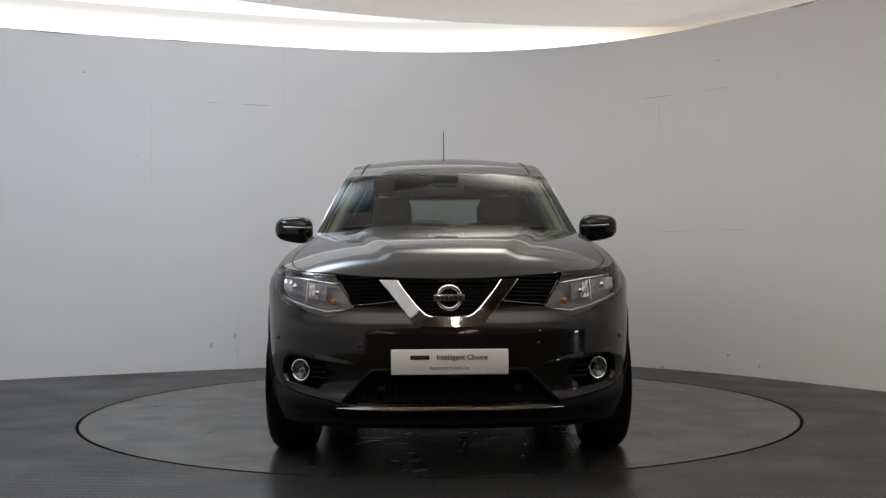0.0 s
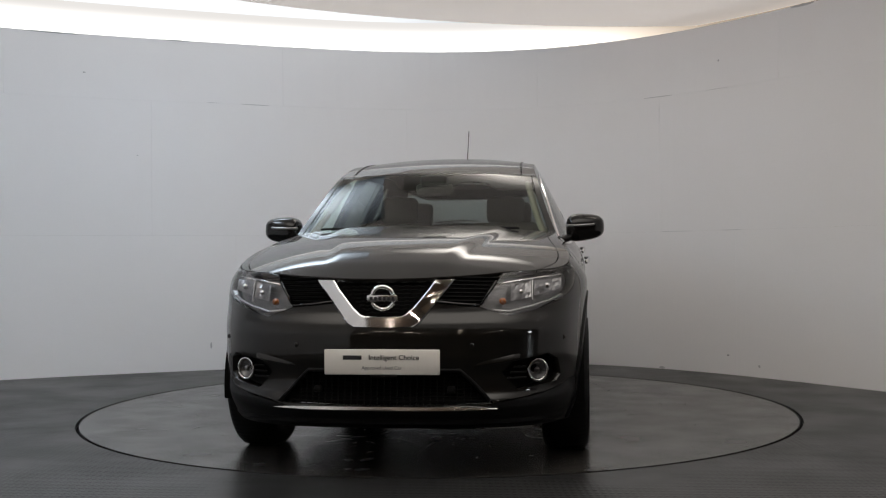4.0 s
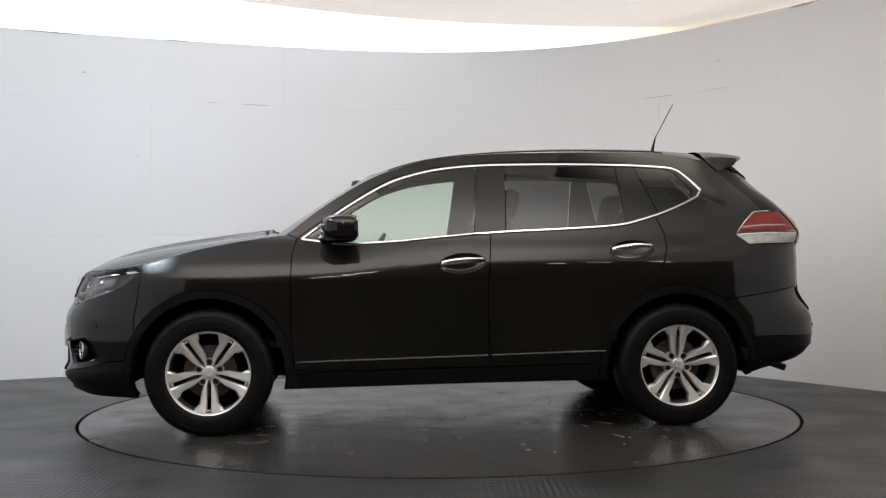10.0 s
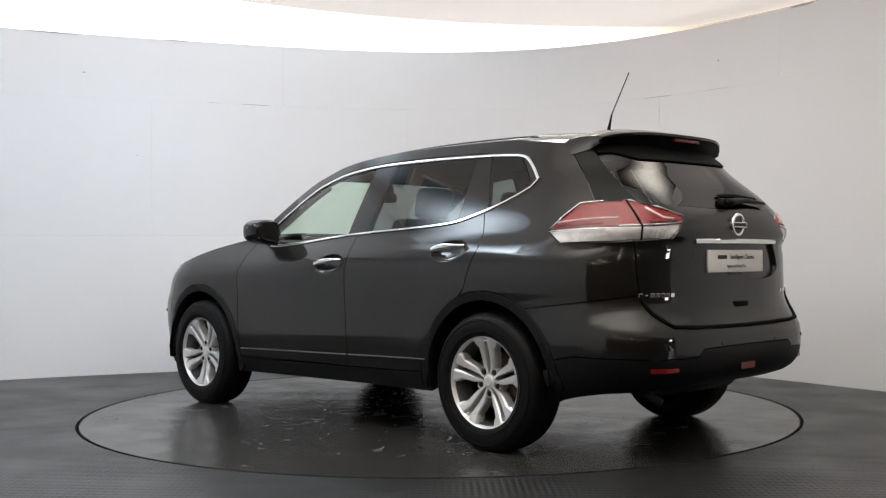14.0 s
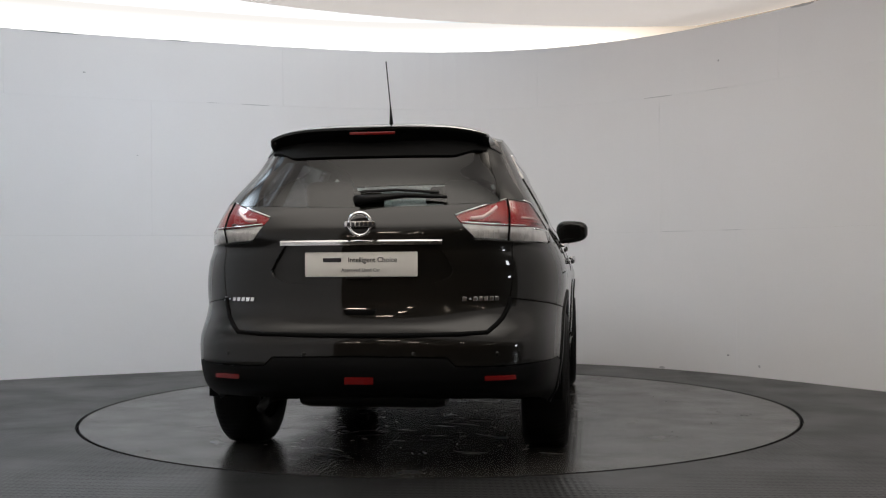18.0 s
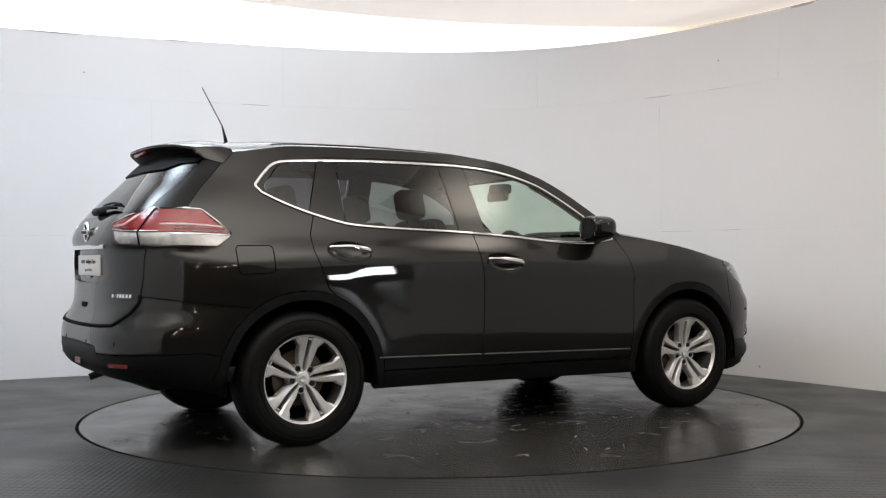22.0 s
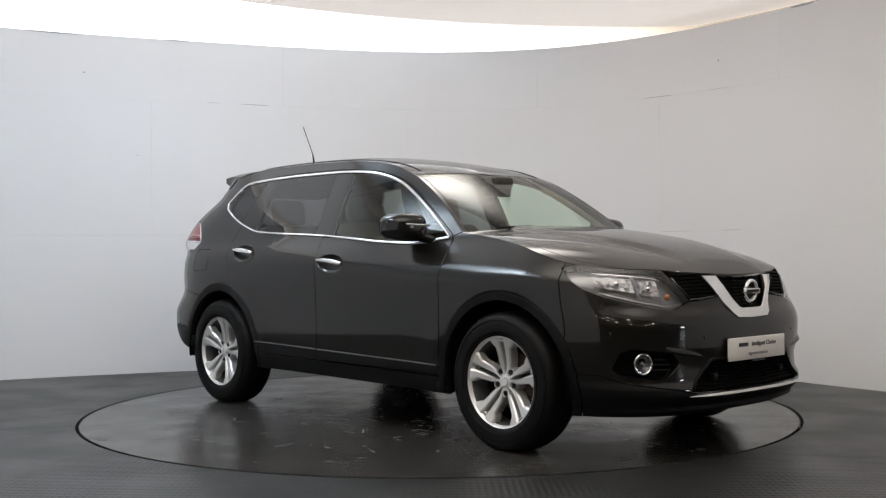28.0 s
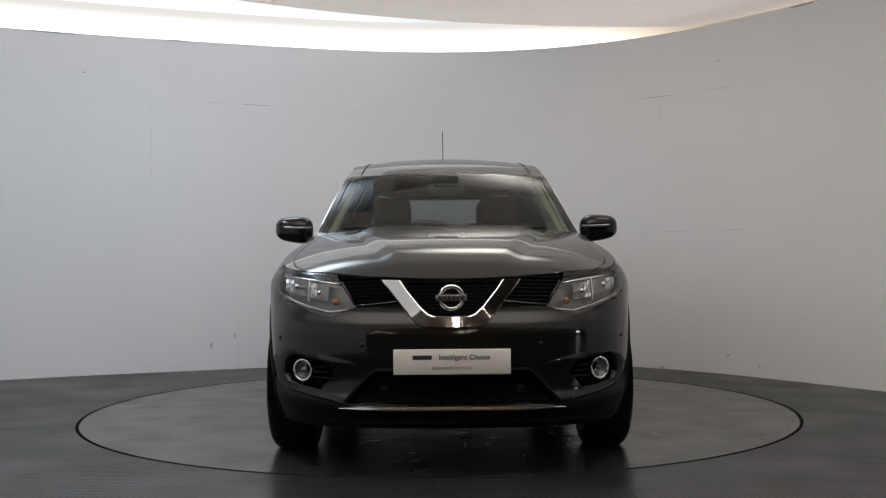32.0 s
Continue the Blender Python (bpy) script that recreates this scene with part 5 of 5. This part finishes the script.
            bmesh.ops.create_uvsphere(bm, u_segments=14, v_segments=8, radius=0.0105, matrix=Matrix.Translation((e * p[0], p[1], p[2])) @ Matrix.Diagonal((1, 0.35, 1, 1)))
            part("parking_sensor", bm, PAINT, car, smooth=True)
        # light guides and indicator inside the lamp
        for keys, w, mat, lab in ((((0.50, 1.168), (0.555, 1.172), (0.585, 1.195), (0.61, 1.222)), 0.008, PALE_RED, "pale chevron light guide"), (((0.49, 1.157), (0.56, 1.153), (0.63, 1.15)), 0.006, RED_GLOW, "deep red band")):
            pts = [(e * x, nose_y(x, z, True) - 0.004, z) for x, z in keys]
            part("light_guide", tube(pts, w, 8), mat, lamps[e], lab, smooth=True)
        pts = [skin_at(y, z, e, -0.006) for y, z in ((1.735, 1.14), (1.8, 1.145), (1.9, 1.149), (1.98, 1.151))]
        part("light_guide", tube(pts, 0.007, 8), RED_GLOW, lamps[e], "deep red band", smooth=True)
        pts = [skin_at(y, z, e, -0.003) for y, z in ((1.728, 1.158), (1.8, 1.166), (1.9, 1.173), (1.98, 1.175), (2.04, 1.175))]
        part("light_guide", tube(pts, 0.0045, 8), PALE_RED, lamps[e], "pale light guide", smooth=True)
        for k in range(5):
            x = 0.535 + 0.022 * k
            part("reflector_rib", tube([(e * x, nose_y(x, 1.08, True) - 0.014, 1.075), (e * x, nose_y(x, 1.115, True) - 0.014, 1.115)], 0.003, 6), LAMP_RIBBED, lamps[e])
        # bright edging of the lamp
        for keys in (((0.43, 1.183), (0.54, 1.222), (0.643, 1.259), (0.72, 1.258)), ((0.465, 1.151), (0.58, 1.142), (0.68, 1.138), (0.74, 1.137))):
            pts = [(e * x, nose_y(x, z, True) + 0.002, z) for x, z in keys]
            part("lamp_edging", tube(pts, 0.003, 6), CHROME, car, smooth=True)
        pts = [skin_at(y, z, e, 0.001) for y, z in ((1.70, 1.125), (1.76, 1.19), (1.83, 1.25), (1.92, 1.257))]
        part("lamp_edging", tube(pts, 0.004, 6), CHROME, car, smooth=True)
        pts = [skin_at(y, z, e, 0.001) for y, z in ((1.70, 1.112), (1.8, 1.117), (1.9, 1.12), (2.0, 1.122))]
        part("lamp_edging", tube(pts, 0.0035, 6), CHROME, car, smooth=True)
        pts = [(e * x, nose_y(x, z, True) + 0.003, z) for x, z in ((0.655, 1.26), (0.668, 1.20), (0.672, 1.13), (0.665, 1.065))]
        part("lamp_joint", tube(pts, 0.005, 6), VOID, car)
    rows = []
    for x in np.linspace(-0.066, 0.066, 9):
        y = nose_y(x, 0.43, True)
        rows.append([(x, y - 0.01, 0.462), (x, y + 0.012, 0.456), (x, y + 0.012, 0.424), (x, y - 0.01, 0.418)])
    part("rear_fog_lamp", lofted(rows), RED_GLOW, car, "red rear fog lamp", angle=30)


def build_mirror(e):
    bm = bmesh.new()
    bmesh.ops.create_uvsphere(bm, u_segments=28, v_segments=18, radius=1)
    for v in bm.verts:
        x, y, z = v.co
        f = (abs(x) ** 3.2 + abs(y) ** 3.2 + abs(z) ** 3.2) ** (1 / 3.2)
        p = v.co / max(f, 1e-6)
        k = 0.5 + 0.5 * p.x
        v.co = Vector((0.91 + 0.111 * p.x, -0.655 + 0.118 * min(p.y, 0.75) * (1 - 0.12 * k) + 0.03 * k, 1.16 + 0.087 * p.z * (1.02 - 0.2 * k if p.z > 0 else 1.02 - 0.3 * k) + 0.004 * p.x))
        v.co.x *= e
    mirror = part("door_mirror", bm, GLOSS_BLACK, car, "dark gloss door mirror", smooth=True)
    bm = boxed(bmesh.new(), (0, 0, 0), (0.155, 0.006, 0.105), 0.012)
    bm.transform(Matrix.Translation((e * 0.915, -0.566, 1.165)) @ Matrix.Rotation(e * 0.09, 4, "Z") @ Matrix.Rotation(0.05, 4, "X"))
    part("mirror_glass", bm, MIRROR, mirror, angle=40)
    pts = [(e * x, y, z) for x, y, z in ((0.80, -0.742, 1.172), (0.86, -0.774, 1.17), (0.94, -0.754, 1.174), (1.0, -0.69, 1.184), (1.016, -0.63, 1.188))]
    part("indicator", tube(pts, 0.0065, 8), LAMP_SILVER, mirror, "clear indicator strip", smooth=True)
    rows = []
    for t in np.linspace(0, 1, 6):
        c = Vector((0.775 + 0.09 * t, -0.72 + 0.06 * t, 1.088 + 0.035 * t))
        rows.append([(e * (c.x), c.y + 0.06 * math.cos(a), c.z + 0.025 * math.sin(a)) for a in np.linspace(0, 2 * math.pi, 12, endpoint=False)])
    part("mirror_foot", lofted(rows, closed=True), GLOSS_BLACK, mirror, smooth=True)


def build_handle(y, z, e, door):
    """A chrome pull over a dished bowl."""
    pts = [skin_at(y - 0.125 + 0.25 * t, z - 0.012 + 0.022 * t, e, 0.014 + 0.022 * math.sin(math.pi * t) ** 0.6) for t in np.linspace(0, 1, 15)]
    bm = bmesh.new()
    rows = []
    for i, p in enumerate(pts):
        t = i / 14
        h = 0.017 * (0.55 + 0.45 * math.sin(math.pi * min(1, t * 1.2 + 0.1)) ** 0.5)
        rows.append([(p.x + e * 0.009 * math.cos(a), p.y, p.z + h * math.sin(a)) for a in np.linspace(0, 2 * math.pi, 12, endpoint=False)])
    part("handle", lofted(rows, closed=True), CHROME, door, "chrome door handle", smooth=True)
    rows = []
    for r, d in ((1.03, 0.0008), (0.97, -0.001), (0.9, -0.010), (0.75, -0.019), (0.5, -0.024), (0.02, -0.026)):
        rows.append([skin_at(y + 0.132 * r * math.cos(a), z - 0.008 + 0.056 * r * math.sin(a) + 0.010 * r * math.cos(a), e, d) for a in np.linspace(0, 2 * math.pi, 33)])
    part("handle_bowl", lofted(rows), PAINT, door, "dished bowl behind the handle", smooth=True)


def build_sides():
    doors = [o for o in car.children if o.name.startswith(("front_door", "rear_door"))]
    for e in (1, -1):
        mine = {o.name.split("_")[0]: o for o in doors if (o.data.vertices[0].co.x > 0) == (e > 0)}
        low = [p for p in CHROME_LOW]
        ribbon("window_chrome", low + [CHROME_TOP[0]], 0.015, CHROME, car, "chrome strip round the side windows", e)
        ribbon("window_chrome", CHROME_TOP, 0.017, CHROME, car, "chrome strip round the side windows", e)
        build_mirror(e)
        for which, hy, hz in HANDLES:
            build_handle(hy, hz, e, mine[which])
        # painted highlight along the top of the lower trim
        for y0, y1 in ((-0.9, 0.19), (0.215, 0.88)):
            ribbon("trim_edge", [(y, 0.405 + 0.0218 * (y + 0.915)) for y in np.linspace(y0, y1, 16)], 0.007, TRIM_GLINT, car, "thin grey line painted as the highlight on the lower trim's edge", e, 0.009, 0.004)
        # mud flaps
        for y0, z0, z1 in ((-0.94, 0.40, 0.255), (1.725, 0.44, 0.365)):
            rows = []
            for x in (0.74, 0.886):
                rows.append([(e * x, y0 - 0.03, z0), (e * x, y0 + 0.04, z0), (e * x, y0 + 0.055, z1 + 0.03), (e * x, y0 + 0.03, z1), (e * x, y0 - 0.005, z1)])
            bm = lofted(rows, closed=True)
            bmesh.ops.bevel(bm, geom=list(bm.edges), offset=0.006, segments=2, affect="EDGES", profile=0.5)
            part("mud_flap", bm, CLADDING, car, "black rubber mud flap", angle=40)
        # wheel-arch liners
        for hub, _ in WHEELS:
            rows = []
            for x in (0.895, 0.56):
                rows.append([(e * x, hub + 0.432 * math.cos(a), 0.345 + 0.432 * math.sin(a)) for a in np.linspace(-0.12, math.pi + 0.12, 30)])
            rows.append([(e * 0.56, hub + 0.03 * math.cos(a), 0.345 + 0.03 * math.sin(a)) for a in np.linspace(-0.12, math.pi + 0.12, 30)])
            part("arch_liner", lofted(rows), VOID, car, "black wheel-arch liner", smooth=True)
        # roof gutter strip
        us = np.linspace(0.02, 0.55, 40)
        P = roof_skin(us, np.full(40, 0.86))
        part("roof_strip", tube([(e * p[0], p[1], p[2] - 0.001) for p in P], 0.006, 6), CLADDING, car, "black roof gutter strip")
    # aerial, wipers, underbody
    base = Vector((0, 1.43, 1.672))
    pts = [base, base + Vector((0, 0.012, 0.05)), base + Vector((0, 0.027, 0.11))]
    aerial = part("aerial", tube(pts, lambda t: 0.013 - 0.009 * t, 10), CLADDING, car, "black roof aerial", smooth=True)
    part("whip", tube([pts[2], base + Vector((0, 0.148, 0.33))], 0.0028, 6), VOID, aerial)
    for x0, x1 in ((-0.05, -0.58), (0.55, 0.02)):
        pts = [(x0, -1.085, 1.148), ((x0 + x1) / 2, -1.06, 1.164), (x1, -1.055, 1.154)]
        w = part("wiper", tube(pts, 0.007, 6), CLADDING, car, "black windscreen wiper")
    bm = boxed(bmesh.new(), (0, -0.1, 0.335), (1.15, 3.5, 0.07), 0.03)
    part("underbody", bm, VOID, car, "black underbody")
    rows = [[(x, 1.93 + 0.10 * r * math.cos(a), 0.335 + 0.062 * r * math.sin(a)) for a in np.linspace(0, 2 * math.pi, 24, endpoint=False)] for x, r in ((-0.36, 0.3), (-0.35, 0.85), (-0.31, 1.0), (0.31, 1.0), (0.35, 0.85), (0.36, 0.3))]
    part("silencer", lofted(rows, closed=True), NUT, car, "dull exhaust silencer box", angle=40)
    part("exhaust_pipe", tube([(0.36, 1.93, 0.33), (0.45, 1.95, 0.33), (0.5, 2.02, 0.32), (0.51, 2.12, 0.285)], 0.022, 12), NUT, car, "dull exhaust pipe", smooth=True)
    for y in (-1.388, 1.318):
        part("axle", tube([(-0.7, y, 0.33), (0.7, y, 0.33)], 0.035, 10), VOID, car)


# ---- inside the car ----


def build_seat(x, y, wide, rear=False):
    seat = new("seat")
    seat.parent = car
    bm = boxed(bmesh.new(), (x, y - 0.22, 0.62), (wide, 0.5, 0.16), 0.06, seg=3)
    part("cushion", bm, CLOTH, seat, "taupe cloth cushion", smooth=True)
    bm = boxed(bmesh.new(), (0, 0, 0.28), (wide, 0.15, 0.62), 0.06, seg=3)
    bm.transform(Matrix.Translation((x, y, 0.66)) @ Matrix.Rotation(-0.33, 4, "X"))
    part("backrest", bm, CLOTH, seat, "taupe cloth backrest", smooth=True)
    for dx in ((0,) if not rear else (-0.38, 0.38)):
        bm = boxed(bmesh.new(), (0, 0, 0), (0.26, 0.1, 0.19), 0.045, seg=3)
        bm.transform(Matrix.Translation((x + dx, y + 0.235, 1.315)) @ Matrix.Rotation(-0.2, 4, "X"))
        part("headrest", bm, CLOTH, seat, "taupe headrest", smooth=True)
        for k in (-0.06, 0.06):
            part("headrest_post", tube([(x + dx + k, y + 0.2, 1.15), (x + dx + k, y + 0.235, 1.28)], 0.006, 6), CHROME, seat)


def build_cabin():
    build_seat(0.37, 0.16, 0.5)
    build_seat(-0.37, 0.16, 0.5)
    build_seat(0.0, 1.0, 1.28, True)
    panel("headlining", patch(0.03, 0.9, 0, 0.97, 30, 8), BEIGE, car, "beige headlining", fn=roof_skin, sink=0.045, depth=0, flip=True)
    rows = []
    for x in np.linspace(-0.70, 0.70, 15):
        k = 0.06 * (abs(x) / 0.7) ** 2
        rows.append([(x, -1.02 + k, 1.10), (x, -0.86 + k, 1.115), (x, -0.62 + k * 0.5, 1.085 + 0.03 * math.exp(-((x + 0.37) / 0.17) ** 2)), (x, -0.56, 1.03), (x, -0.58, 0.8), (x, -0.62, 0.6)])
    dash = part("dashboard", lofted(rows), DASH, car, "dark plastic dashboard", angle=40)
    m = Matrix.Translation((-0.37, -0.43, 0.985)) @ Matrix.Rotation(radians(-28), 4, "X")
    wheel = part("steering_wheel", tube([m @ Vector((0.185 * math.cos(a), 0, 0.185 * math.sin(a))) for a in np.linspace(0, 2 * math.pi, 36, endpoint=False)], 0.015, 8, closed=True), DASH, car, "black steering wheel", smooth=True)
    bm = boxed(bmesh.new(), (0, -0.01, -0.02), (0.17, 0.05, 0.12), 0.02)
    bm.transform(m)
    part("hub", bm, DASH, wheel, angle=40)
    for v in ((0.17, 0, 0), (-0.17, 0, 0), (0, 0, -0.17)):
        part("spoke", tube([m @ (Vector(v) * 0.4), m @ Vector(v)], 0.014, 6), DASH, wheel)
    bm = boxed(bmesh.new(), (0, -0.50, 1.405), (0.23, 0.04, 0.07), 0.018)
    part("inner_mirror", bm, DASH, car, "dark inside mirror", angle=40)
    bm = boxed(bmesh.new(), (0, -0.52, 1.455), (0.16, 0.1, 0.07), 0.02)
    part("sensor_box", bm, DASH, car, "dark sensor box behind the windscreen", angle=40)
    bm = boxed(bmesh.new(), (0, 0.2, 0.5), (1.5, 2.9, 0.04))
    part("cabin_floor", bm, DASH, car)
    bm = boxed(bmesh.new(), (0, 1.75, 0.82), (1.25, 0.55, 0.03), 0.01)
    part("parcel_shelf", bm, DASH, car)
    for e in (1, -1):
        s = np.linspace(-0.93, -0.42, 14)
        P = side(s, PILLAR(s))
        part("pillar_lining", tube([(e * (p[0] - 0.055), p[1] + 0.045, p[2] - 0.04) for p in P], 0.02, 8), BEIGE, car, "beige pillar lining", smooth=True)


build_front()
build_rear()
build_sides()
build_cabin()

# ---- what moves ----


def motions():
    """Car and deck turn together, clockwise from above, about the middle of the ring."""
    turn = [(0, 0), (2.4, 0), (3.0, -0.87), (3.5, -3.35), (4.0, -7.5), (4.5, -13.2), (5.0, -19.5), (5.5, -25.9), (6, -32.2), (7, -45.1), (8, -58.2), (9, -71.4), (10, -84.5), (11, -97.4), (12, -110.4), (13, -123.3), (14, -136.3), (15, -149.2), (16, -162.1), (17, -175.05), (18, -187.95), (19, -200.85), (20, -213.8), (21, -226.8), (22, -239.7), (23, -252.6), (24, -265.4), (25, -278.35), (26, -291.5), (27, -304.7), (28, -317.4), (29, -330.0), (30, -342.75), (30.5, -348.9), (31, -354.2), (31.5, -358.0), (32, -359.75)]
    shift = pose(0.046, 0, 0)
    walk(table, [(t, pose(0, 0, 0, 0, 0, a)) for t, a in turn])
    walk(car, [(t, pose(0, 0, 0, 0, 0, a) @ shift) for t, a in turn])


motions()
